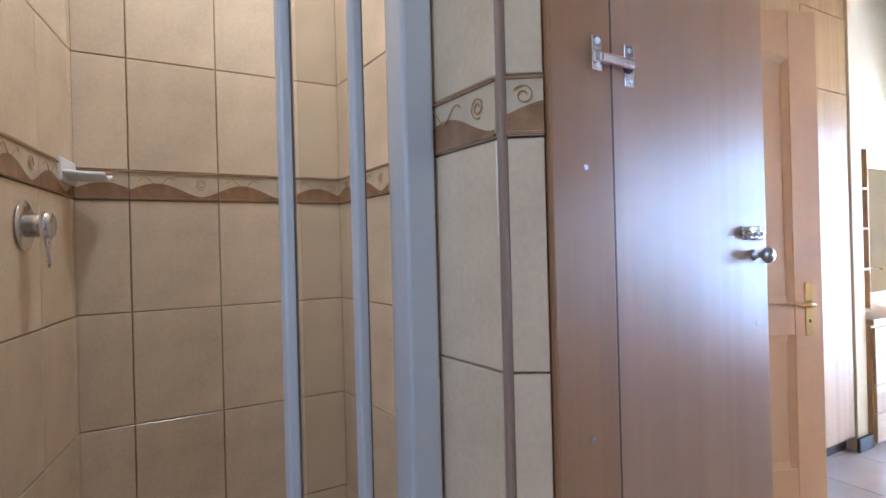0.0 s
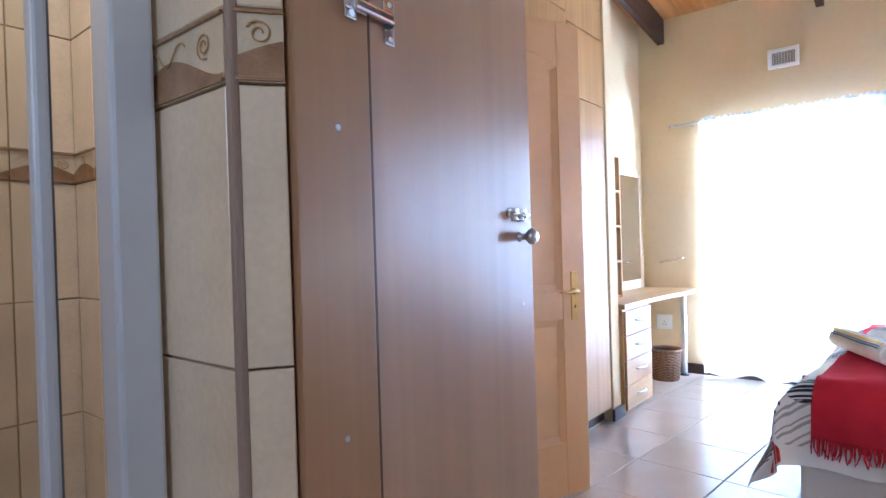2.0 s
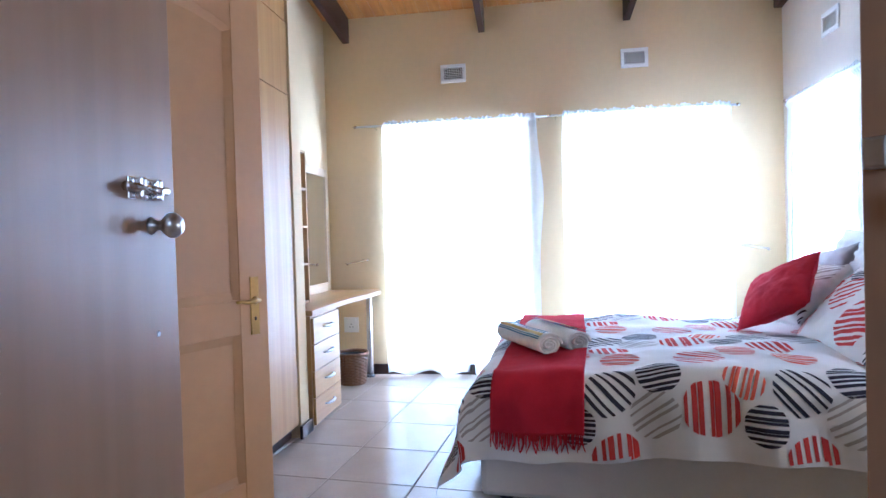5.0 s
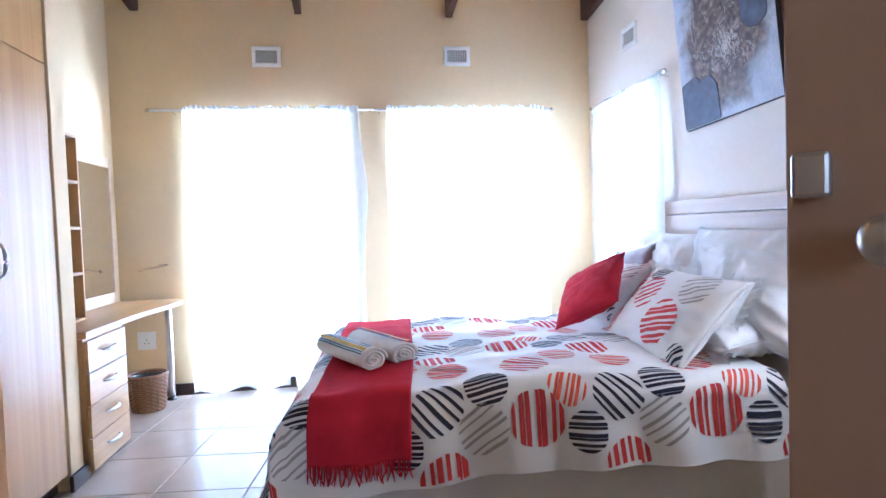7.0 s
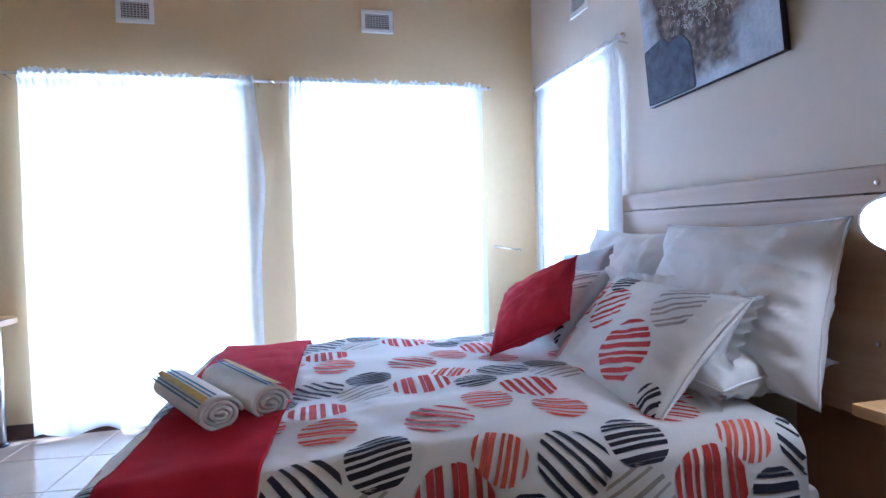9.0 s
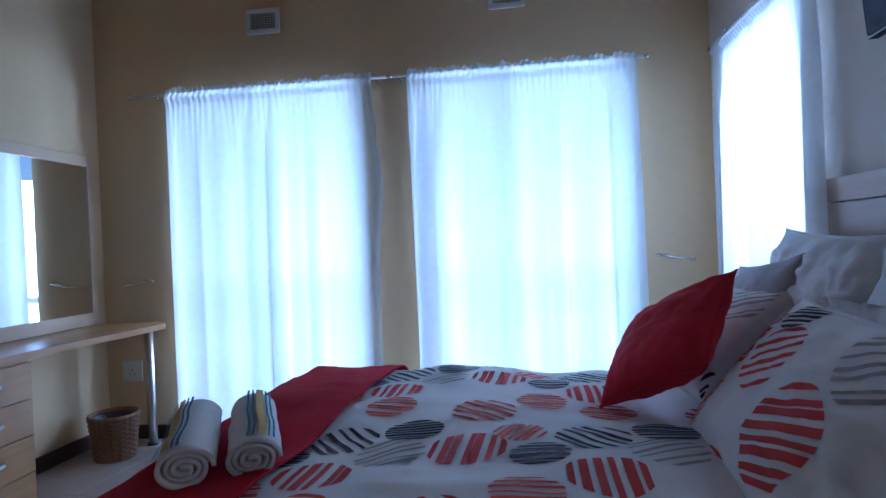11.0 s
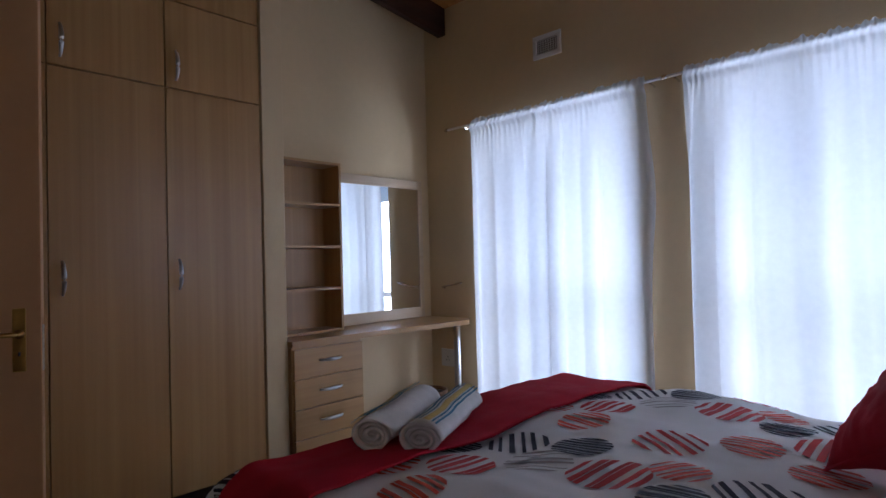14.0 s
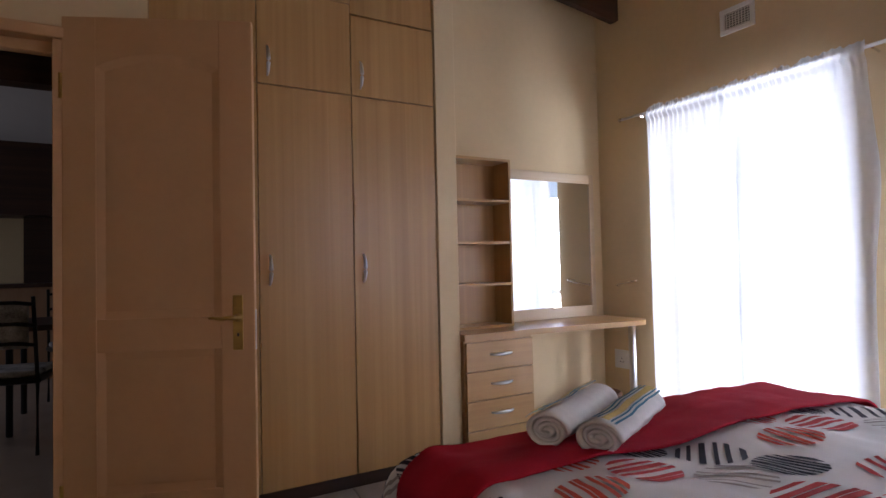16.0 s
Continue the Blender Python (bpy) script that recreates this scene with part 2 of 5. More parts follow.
M_PAVE = mat("garden_ground", (0.16, 0.17, 0.09), 0.9, var=0.3, scale=1.0)
M_CHAIRC = mat("black_metal", (0.018, 0.017, 0.018), 0.35, 0.4, var=0.1)
def painted_ground(name):
    """Abstract brushwork: pale blue-grey ground with a rough brown mass worked over it."""
    m = mat(name, (0.52, 0.55, 0.60), 0.55, var=0.3, scale=5, bump=0.5, bscale=45, wear=(0.30, 0.35, 0.44))
    nt = m.node_tree
    b = nt.nodes["Principled BSDF"]
    base = b.inputs["Base Color"].links[0].from_socket
    tc, mp, gr = nt.nodes.new("ShaderNodeTexCoord"), nt.nodes.new("ShaderNodeMapping"), nt.nodes.new("ShaderNodeTexGradient")
    gr.gradient_type = "SPHERICAL"
    mp.inputs["Location"].default_value = (-0.90, 0.0, -0.92)
    mp.inputs["Scale"].default_value = (2.15, 0.01, 1.85)
    n1, n2 = nt.nodes.new("ShaderNodeTexNoise"), nt.nodes.new("ShaderNodeTexNoise")
    n1.inputs["Scale"].default_value, n1.inputs["Detail"].default_value = 7.0, 6.0
    n2.inputs["Scale"].default_value, n2.inputs["Detail"].default_value = 26.0, 5.0
    nt.links.new(tc.outputs["Object"], mp.inputs["Vector"])
    nt.links.new(mp.outputs[0], gr.inputs["Vector"])
    for n in (n1, n2):
        nt.links.new(tc.outputs["Object"], n.inputs["Vector"])
    ma = nt.nodes.new("ShaderNodeMath")
    ma.operation = "MULTIPLY_ADD"
    nt.links.new(n1.outputs[0], ma.inputs[0])
    ma.inputs[1].default_value = 0.7
    nt.links.new(gr.outputs[0], ma.inputs[2])
    mr = nt.nodes.new("ShaderNodeMapRange")
    mr.inputs[1].default_value, mr.inputs[2].default_value = 0.46, 0.70
    nt.links.new(ma.outputs[0], mr.inputs[0])
    ramp = nt.nodes.new("ShaderNodeValToRGB")
    ramp.color_ramp.elements[0].position, ramp.color_ramp.elements[0].color = 0.36, (0.045, 0.035, 0.035, 1)
    ramp.color_ramp.elements[1].position, ramp.color_ramp.elements[1].color = 0.72, (0.34, 0.27, 0.23, 1)
    mid = ramp.color_ramp.elements.new(0.52)
    mid.color = (0.15, 0.11, 0.095, 1)
    nt.links.new(n2.outputs[0], ramp.inputs[0])
    mix = nt.nodes.new("ShaderNodeMix")
    mix.data_type = "RGBA"
    nt.links.new(mr.outputs[0], mix.inputs[0])
    nt.links.new(base, mix.inputs[6])
    nt.links.new(ramp.outputs[0], mix.inputs[7])
    nt.links.new(mix.outputs[2], b.inputs["Base Color"])
    return m


M_CANVAS = painted_ground("painting_ground")
M_CANW = mat("painting_white", (0.62, 0.58, 0.54), 0.6, var=0.2, scale=30)
M_CANN = mat("painting_navy", (0.085, 0.10, 0.15), 0.6, var=0.6, scale=18, bump=0.6, bscale=60, wear=(0.02, 0.025, 0.05))
M_CANE = mat("painting_edge", (0.03, 0.03, 0.04), 0.6, var=0.2)

# ---- mesh helpers ----
def part(name, bm, material, parent=None, label="", smooth=False):
    """Links a bmesh as one mesh object, under a thing if given."""
    me = bpy.data.meshes.new(name)
    bm.normal_update()
    bm.to_mesh(me)
    bm.free()
    for k in (material if isinstance(material, (list, tuple)) else [material]):
        me.materials.append(k)
    if smooth:
        me.shade_smooth()
    ob = new(name, me)
    if parent:
        ob.parent = parent
    if label:
        ob["label"] = label
    return ob


def thing(name, label, category, loc=(0, 0, 0), group="", rz=0.0, kind=""):
    ob = tagged(new(name), label, category, group, kind)
    ob.matrix_basis = pose(*loc, 0, 0, rz)
    return ob


def add_box(bm, x0, x1, y0, y1, z0, z1, bevel=0.0, m=None, mi=0):
    g = bmesh.ops.create_cube(bm, size=1.0, matrix=Matrix.LocRotScale(((x0 + x1) / 2, (y0 + y1) / 2, (z0 + z1) / 2), None, (abs(x1 - x0), abs(y1 - y0), abs(z1 - z0))))
    vs = g["verts"]
    if mi:
        for f in {f for v in vs for f in v.link_faces}:
            f.material_index = mi
    if m is not None:
        bmesh.ops.transform(bm, matrix=m, verts=vs)
    if bevel:
        bmesh.ops.bevel(bm, geom=list({e for v in vs for e in v.link_edges}), offset=bevel, segments=2, affect="EDGES", profile=0.5)
    return bm


def box(x0, x1, y0, y1, z0, z1, bevel=0.0):
    return add_box(bmesh.new(), x0, x1, y0, y1, z0, z1, bevel)


def tube(points, r, seg=10, closed=False, taper=None):
    """A round bar along a line of points."""
    bm = bmesh.new()
    pts = [Vector(p) for p in points]
    rings = []
    n = len(pts)
    for i, p in enumerate(pts):
        d = (pts[(i + 1) % n] - pts[i - 1]) if closed else (pts[min(i + 1, n - 1)] - pts[max(i - 1, 0)])
        q = d.to_track_quat("Z", "Y")
        rr = r * (taper[i] if taper else 1)
        rings.append([bm.verts.new(p + q @ Vector((rr * math.cos(2 * math.pi * k / seg), rr * math.sin(2 * math.pi * k / seg), 0))) for k in range(seg)])
    for i in range(n if closed else n - 1):
        a, b = rings[i], rings[(i + 1) % n]
        for k in range(seg):
            bm.faces.new((a[k], a[(k + 1) % seg], b[(k + 1) % seg], b[k]))
    if not closed:
        bm.faces.new(rings[0][::-1])
        bm.faces.new(rings[-1])
    return bm


def lathe(profile, seg=24, m=None):
    """A turned shape round z from (radius, height) pairs."""
    bm = bmesh.new()
    rings = [[bm.verts.new((max(r, 1e-4) * math.cos(2 * math.pi * k / seg), max(r, 1e-4) * math.sin(2 * math.pi * k / seg), z)) for k in range(seg)] for r, z in profile]
    for a, b in zip(rings, rings[1:]):
        for k in range(seg):
            bm.faces.new((a[k], a[(k + 1) % seg], b[(k + 1) % seg], b[k]))
    bm.faces.new(rings[0][::-1])
    bm.faces.new(rings[-1])
    if m is not None:
        bmesh.ops.transform(bm, matrix=m, verts=bm.verts)
    return bm


def sheet(fn, nu, nv, thick=0.0):
    """A grid over the unit square through fn(a, b), with thickness where given."""
    bm = bmesh.new()
    g = [[bm.verts.new(fn(i / nu, j / nv)) for j in range(nv + 1)] for i in range(nu + 1)]
    for i in range(nu):
        for j in range(nv):
            bm.faces.new((g[i][j], g[i + 1][j], g[i + 1][j + 1], g[i][j + 1]))
    if thick:
        bm.normal_update()
        bmesh.ops.solidify(bm, geom=bm.faces[:], thickness=thick)
    return bm


def structure(name, bm, material, label, category="wall"):
    return tagged(part(name, bm, material), label, category, kind="structure")


def wall_with_holes(axis, a0, a1, z0, z1, p0, p1, holes):
    """A wall along axis from a0 to a1, between p0 and p1 in thickness, with rectangular openings (a, b, za, zb) through it."""
    bm = bmesh.new()
    cuts = sorted({a0, a1, *[h[0] for h in holes], *[h[1] for h in holes]})
    for u, v in zip(cuts, cuts[1:]):
        spans = [(z0, z1)]
        for h in holes:
            if h[0] < v - 1e-6 and h[1] > u + 1e-6:
                spans = [s for q in spans for s in ((q[0], min(q[1], h[2])), (max(q[0], h[3]), q[1])) if s[1] - s[0] > 1e-6]
        for s in spans:
            if axis == "x":
                add_box(bm, u, v, p0, p1, *s)
            else:
                add_box(bm, p0, p1, u, v, *s)
    bmesh.ops.remove_doubles(bm, verts=bm.verts, dist=1e-5)
    return bm


# ---- the plan ----
EX, SY, NY, WX = 5.62, -0.42, 3.235, 1.27     # faces of the bedroom's walls: curtains, headboard, mirror, bathroom side
WARD = 2.885                                   # wardrobe front
DW = 2.85                                     # wall of the bedroom door
EAVE, RISE = 3.03, 0.125                       # ceiling height over the curtains and its slope


def ceil_z(x):
    return EAVE + RISE * (EX - x)


WIN1, WIN2, WIN3 = (1.53, 2.745, 0.10, 2.06), (-0.01, 1.22, 0.10, 2.06), (4.60, 5.26, 0.90, 1.98)
structure("wall_east", wall_with_holes("y", SY - 0.22, NY + 0.22, -0.1, 4.6, EX, EX + 0.22, [WIN1, WIN2]), M_WALL, "cream plastered wall behind the curtains")
# paler than the cream walls: the wash of window light is in the colour
structure("wall_south", wall_with_holes("x", 1.0, EX, -0.1, 4.6, SY - 0.22, SY, [WIN3]), M_WALLW, "pale plastered wall behind the bed")
structure("wall_north", box(4.15, EX, NY, NY + 0.2, -0.1, 4.6), M_WALL, "cream plastered wall behind the dressing table")
structure("wall_north_door", wall_with_holes("x", WX, 2.62, -0.1, 4.6, DW, DW + 0.12, [(1.55, 2.325, -0.2, 2.035)]), M_WALL, "cream plastered wall round the bedroom door")
structure("wall_wardrobe_back", box(2.62, 4.15, 3.48, 3.60, -0.1, 4.6), M_WALL, "plastered wall behind the wardrobe")
structure("wall_wardrobe_end", box(2.56, 2.62, DW + 0.12, 3.48, -0.1, 4.6), M_WALL, "plastered end of the wardrobe niche")
structure("wall_west", wall_with_holes("y", SY, 3.42, -0.1, 4.6, 1.182, WX, [(0.80, 1.99, -0.2, 2.0)]), M_WALL, "cream plastered wall round the bathroom doors")
structure("pilaster", box(4.025, 4.152, 2.875, 3.48, 0.0, 4.4, 0.004), M_WALL, "plastered cream pilaster beside the wardrobe")

# sloping pine ceiling: boards in one mesh with gaps between them
bm = bmesh.new()
w = 0.094
y = SY - 0.1
while y < NY + 0.1:
    vs = []
    for yy in (y + 0.003, y + w - 0.003):
        for x in (1.1, EX + 0.1):
            vs.append((x, yy, ceil_z(x)))
    a = [bm.verts.new(v) for v in vs]
    b = [bm.verts.new((v[0], v[1], v[2] + 0.02)) for v in vs]
    for f in ((a[0], a[1], a[3], a[2]), (b[2], b[3], b[1], b[0]), (a[0], b[0], b[1], a[1]), (a[2], a[3], b[3], b[2]), (a[0], a[2], b[2], b[0]), (a[1], b[1], b[3], a[3])):
        bm.faces.new(f)
    y += w
add = [bm.verts.new(v) for v in ((1.1, SY - 0.2, ceil_z(1.1) + 0.012), (EX + 0.1, SY - 0.2, ceil_z(EX + 0.1) + 0.012), (EX + 0.1, NY + 0.2, ceil_z(EX + 0.1) + 0.012), (1.1, NY + 0.2, ceil_z(1.1) + 0.012))]
bm.faces.new(add)
structure("ceiling", bm, M_PINE, "sloping varnished pine board ceiling", "ceiling")
structure("roof", wall_with_holes("x", 0.9, EX + 0.5, 4.62, 4.7, SY - 0.4, NY + 0.4, []), M_WHITE, "plain roof slab", "roof")

for by in (3.03, 1.876, 0.728, -0.385):
    bm = bmesh.new()
    vs = [bm.verts.new((x, by + s * 0.024, ceil_z(x) - d)) for s in (-1, 1) for x, d in ((1.2, 0.0), (EX - 0.002, 0.0), (EX - 0.002, 0.20), (EX - 0.03, 0.22), (1.2, 0.22))]
    n = 5
    bm.faces.new(vs[:n][::-1])
    bm.faces.new(vs[n:])
    for k in range(n):
        bm.faces.new((vs[k], vs[(k + 1) % n], vs[n + (k + 1) % n], vs[n + k]))
    bmesh.ops.recalc_face_normals(bm, faces=bm.faces)
    tagged(part("ceiling_beam", bm, M_BEAM), "dark stained timber beam under the pine ceiling", "beam", "ceiling beams", "structure")

# floor: a bed of grout with single tiles
floor = structure("floor", box(-1.2, EX + 0.2, SY - 0.2, NY + 0.2, -0.12, -0.004), M_GROUT, "beige ceramic tiled floor", "floor")
structure("dining_floor", box(-1.5, 5.2, NY + 0.2, 8.6, -0.12, -0.004), M_FLOOR, "pale tiled dining room floor", "floor")

# ---- bathroom and shower ----
structure("bathroom_wall_back", box(-0.9, 1.18, 3.29, 3.42, -0.1, 2.9), M_TGROUT, "tiled wall at the back of the shower")
side = structure("bathroom_wall_side", box(0.0, 0.95, 0.0, 0.10, -0.1, 2.9), M_TGROUT, "tiled slanting side wall of the shower")
side.matrix_basis = pose(0.158, 2.364, 0, 0, 0, 77.0)
structure("bathroom_wall_inner", box(-0.88, 0.155, 2.30, 2.40, -0.1, 2.9), M_WALLW, "plain bathroom wall")
# this opening is made up, cut for the added bathroom lamp
structure("bathroom_wall_west", wall_with_holes("y", SY, 3.42, -0.1, 2.9, -0.98, -0.88, [(0.55, 1.45, 1.4, 2.1)]), M_WALLW, "plain bathroom wall with an added, unseen opening")
structure("bathroom_wall_south", box(-0.98, 1.0, SY - 0.1, SY, -0.1, 2.9), M_WALLW, "plain bathroom wall")
structure("bathroom_ceiling", box(-0.98, 1.18, SY, 3.42, 2.85, 2.9), M_GYPSUM, "plain white bathroom ceiling", "ceiling")
nib = structure("wall_nib", box(0.918, 0.966, 2.004, 2.22, 0.0, 2.85), M_TGROUT, "tiled end of the wall beside the shower")
structure("wall_nib_fill", box(0.966, 1.18, 2.006, 2.22, 0.0, 2.85), M_WALLW, "plain wall behind the door panel")

TH, TWID, BORD = 0.332, 0.25, 0.088
BZ = 1.356                                     # lower edge of the decorated border


def rows_of_tiles():
    """Heights of the tile courses below and above the border."""
    out = []
    z = BZ
    while z > 0:
        out.append((max(z - TH, 0), z, False))
        z -= TH
    out.append((BZ, BZ + BORD, True))
    z = BZ + BORD
    while z < 2.83:
        out.append((z, min(z + TH, 2.85), False))
        z += TH
    return out


def tile_mesh(w, h, d=0.008):
    bm = box(0.0015, w - 0.0015, -d, 0, 0.0015, h - 0.0015, 0.0)
    top = [e for e in bm.edges if all(abs(v.co.y + d) < 1e-6 for v in e.verts)]
    bmesh.ops.bevel(bm, geom=top, offset=0.002, segments=1, affect="EDGES")
    me = bpy.data.meshes.new("tile")
    bm.to_mesh(me)
    bm.free()
    me.materials.append(M_TILE)
    return me


TILES = {}


def lay(parent, origin, angle, start, end, offset=0.0):
    """Wall tiles on a face that runs from origin at an angle, seen from its right side."""
    for z0, z1, border in rows_of_tiles():
        u = start - offset
        while u < end - 0.004:
            a, b = max(u, start), min(u + TWID, end)
            u += TWID
            if b - a < 0.01:
                continue
            m = pose(*origin, 0, 0, angle) @ Matrix.Translation((a, 0, z0))
            if border:
                border_tile(parent, m, b - a, z1 - z0)
                continue
            key = (round(b - a, 3), round(z1 - z0, 3))
            if key not in TILES:
                TILES[key] = tile_mesh(*key)
            ob = new("tile", TILES[key])
            ob.parent = parent
            ob.matrix_basis = m


def border_tile(parent, m, w, h):
    """Cream border tile with a brown lower field, dark beads and a painted scroll."""
    bm = bmesh.new()
    add_box(bm, 0.0015, w - 0.0015, -0.009, 0, 0.0015, h - 0.0015)
    bead = bmesh.new()
    for z in (0.003, h - 0.007):
        add_box(bead, 0.0015, w - 0.0015, -0.013, -0.008, z, z + 0.004)
    k = h / 0.082
    field = []
    n = 28
    for i in range(n + 1):
        x = 0.002 + (w - 0.004) * i / n
        u = (x / 0.25) % 1.0
        top = (0.012 + 0.036 * (0.5 + 0.5 * math.cos(2 * math.pi * (u - 0.3))) ** 0.8) * k
        field.append((x, top))
    fb = bmesh.new()
    lo = [fb.verts.new((x, -0.0105, 0.008)) for x, z in field]
    hi = [fb.verts.new((x, -0.0105, max(z, 0.012))) for x, z in field]
    for i in range(n):
        fb.faces.new((lo[i], lo[i + 1], hi[i + 1], hi[i]))
    tile = part("border_tile", bm, M_BORDER, parent)
    tile.matrix_basis = m
    part("border_bead", bead, M_BORDERB, tile)
    part("border_field", fb, M_BORDERB, tile)
    if w > 0.15:
        pts = []
        for i in range(26):
            a = i / 25 * 3.6 * math.pi
            r = 0.004 + 0.013 * i / 25
            pts.append((w * 0.80 + r * math.cos(a), -0.0115, h * 0.60 + r * math.sin(a)))
        part("scroll", tube(pts, 0.0011, 5), M_BORDERT, tile)
        pts = [(w * 0.10 + 0.10 * t, -0.0115, h * 0.66 + 0.012 * math.sin(t * 9)) for t in [i / 14 for i in range(15)]]
        part("scroll", tube(pts, 0.0011, 5), M_BORDERT, tile)
    elif w > 0.05:
        pts = [(w * 0.5 + (0.004 + 0.011 * i / 20) * math.cos(i / 20 * 9), -0.0115, h * 0.66 + (0.004 + 0.011 * i / 20) * math.sin(i / 20 * 9)) for i in range(21)]
        part("scroll", tube(pts, 0.0011, 5), M_BORDERT, tile)


part("corner_trim", box(0.907, 0.920, 1.993, 2.006, 0.0, 2.85, 0.004), M_TRIM, nib, "brown plastic corner trim")

# shower enclosure: aluminium posts, rails and panes
sh = thing("shower_enclosure", "white aluminium framed shower enclosure with clear glass", "shower", (0, 0, 0))
for x0, x1, y0, y1 in ((0.846, 0.902, 2.165, 2.205), (0.852, 0.900, 2.205, 2.24)):
    part("wall_jamb", box(x0, x1, y0, y1, 0.1, 1.98, 0.006), M_ALU, sh)
for x, y in ((0.782, 2.205), (0.671, 2.22)):
    p = part("post", box(x - 0.010, x + 0.008, y - 0.012, y + 0.014, 0.1, 1.95, 0.005), M_ALU, sh)
    part("seal", box(x + 0.008, x + 0.011, y - 0.006, y + 0.006, 0.1, 1.95), M_ALUD, p, "grey rubber seal")
part("top_rail", box(-0.22, 0.90, 2.19, 2.24, 1.95, 1.99, 0.005), M_ALU, sh)
part("bottom_rail", box(-0.22, 0.90, 2.19, 2.24, 0.06, 0.10, 0.005), M_ALU, sh)
pane = part("pane", box(0.690, 0.771, 2.212, 2.217, 0.1, 1.95), M_SGLASS, sh, "clear glass")
pane.visible_shadow = False
tagged(part("shower_kerb", box(-0.22, 0.90, 2.17, 2.26, 0.0, 0.06, 0.008), M_TILE), "low tiled shower kerb on the floor", "kerb")

# mixer on the side wall
mx = thing("shower_mixer", "chrome single lever shower mixer on the tiled wall", "shower mixer", (0.292, 2.90, 1.262), rz=-13.0)
mx.scale = (0.75, 1.4, 1.4)
part("plate", lathe([(0.040, 0), (0.040, 0.004), (0.034, 0.009), (0.0, 0.010)], 28, pose(0, 0, 0, 0, 90, 0)), M_CHROME, mx, smooth=True)
part("body", lathe([(0.019, 0.006), (0.019, 0.04), (0.022, 0.045), (0.022, 0.068), (0.017, 0.074), (0.0, 0.075)], 24, pose(0, 0, 0, 0, 90, 0)), M_CHROME, mx, smooth=True)
part("lever", tube([(0.055, 0, 0.0), (0.062, -0.004, -0.03), (0.066, -0.006, -0.06), (0.064, -0.006, -0.066)], 0.0075, 12, taper=[1.3, 1.0, 0.9, 0.6]), M_CHROME, mx, smooth=True)
# soap dish in the corner
sd = thing("soap_dish", "white ceramic soap dish fixed in the shower corner", "soap dish", (0.374, 3.275, 1.400), rz=-13)
part("back_plate", box(0.0, 0.012, -0.14, -0.004, -0.01, 0.055, 0.005), M_PLASTIC, sd)
part("tray", sheet(lambda a, b: (0.005 + 0.10 * a, -0.015 - 0.12 * b * (1 - 0.25 * a * a), 0.0 + 0.014 * (2 * b - 1) ** 2 - 0.01 * a + 0.008 * a * a * a), 10, 10, 0.010), M_PLASTIC, sd, smooth=True)

# ---- hinged laminate doors of the bathroom ----
jamb = tagged(part("door_jamb", box(0.968, 1.090, 1.958, 1.980, 0.0, 2.0, 0.002), M_JAMB), "maple laminate jamb panel of the bathroom doorway", "door frame")
for z in (1.300, 0.905, 0.50):
    part("screw", lathe([(0.0045, 0.0), (0.004, 0.0015), (0.001, 0.0012)], 10, pose(1.033, 1.958, z, 90)), M_SATIN, jamb)
tagged(part("door_jamb", box(0.968, 1.090, 0.836, 0.858, 0.0, 2.0, 0.002), M_JAMB), "maple laminate jamb panel of the bathroom doorway", "door frame")
tagged(part("door_head", box(0.968, 1.090, 0.858, 1.958, 1.98, 2.0, 0.002), M_LAMX), "maple laminate head panel over the bathroom doorway", "door frame")
structure("wall_over_bath_door", box(0.966, 1.18, 0.836, 1.985, 2.0, 2.85), M_WALLW, "plain wall over the bathroom doorway")
structure("wall_beside_bath_door", box(0.966, 1.18, SY, 0.836, 0.0, 2.85), M_WALLW, "plain wall beside the bathroom doorway")


def cup_hinge(parent, x, z, jx):
    """Concealed cup hinge: a cross plate on the jamb, an arm and a cup on the door."""
    h = part("hinge_cup", box(x - 0.004, x + 0.018, -0.004, 0.001, z - 0.033, z + 0.033, 0.002), M_CHROME, parent, "chrome concealed hinge")
    part("hinge_arm", box(x - 0.075, x + 0.006, -0.016, -0.004, z - 0.008, z + 0.007, 0.004), M_CHROME, h)
    # raised black disc paints the shade of the hinge's hollow
    part("hinge_recess", lathe([(0.013, 0.0), (0.012, 0.003), (0.0, 0.003)], 18, pose(x + 0.002, -0.003, z, 90)), M_BLACK, h, "black disc for the shade in the hinge recess")
    part("mounting_plate", box(x - 0.083, x - 0.062, -0.006, -0.002, z - 0.020, z + 0.032, 0.002), M_CHROME, h)
    part("mounting_plate", box(x - 0.088, x - 0.045, -0.0095, -0.006, z - 0.009, z + 0.009, 0.002), M_CHROME, h)
    for dz in (-0.013, 0.024):
        part("plate_screw", lathe([(0.005, 0.0), (0.0045, 0.002), (0.002, 0.0015)], 10, pose(x - 0.0725, -0.006, z + dz, 90)), M_SATIN, h)
    for dz in (-0.024, 0.024):
        part("screw", lathe([(0.004, 0.0), (0.003, 0.002), (0.001, 0.002)], 10, pose(x + 0.008, -0.004, z + dz, 90)), M_SATIN, h)
    return h


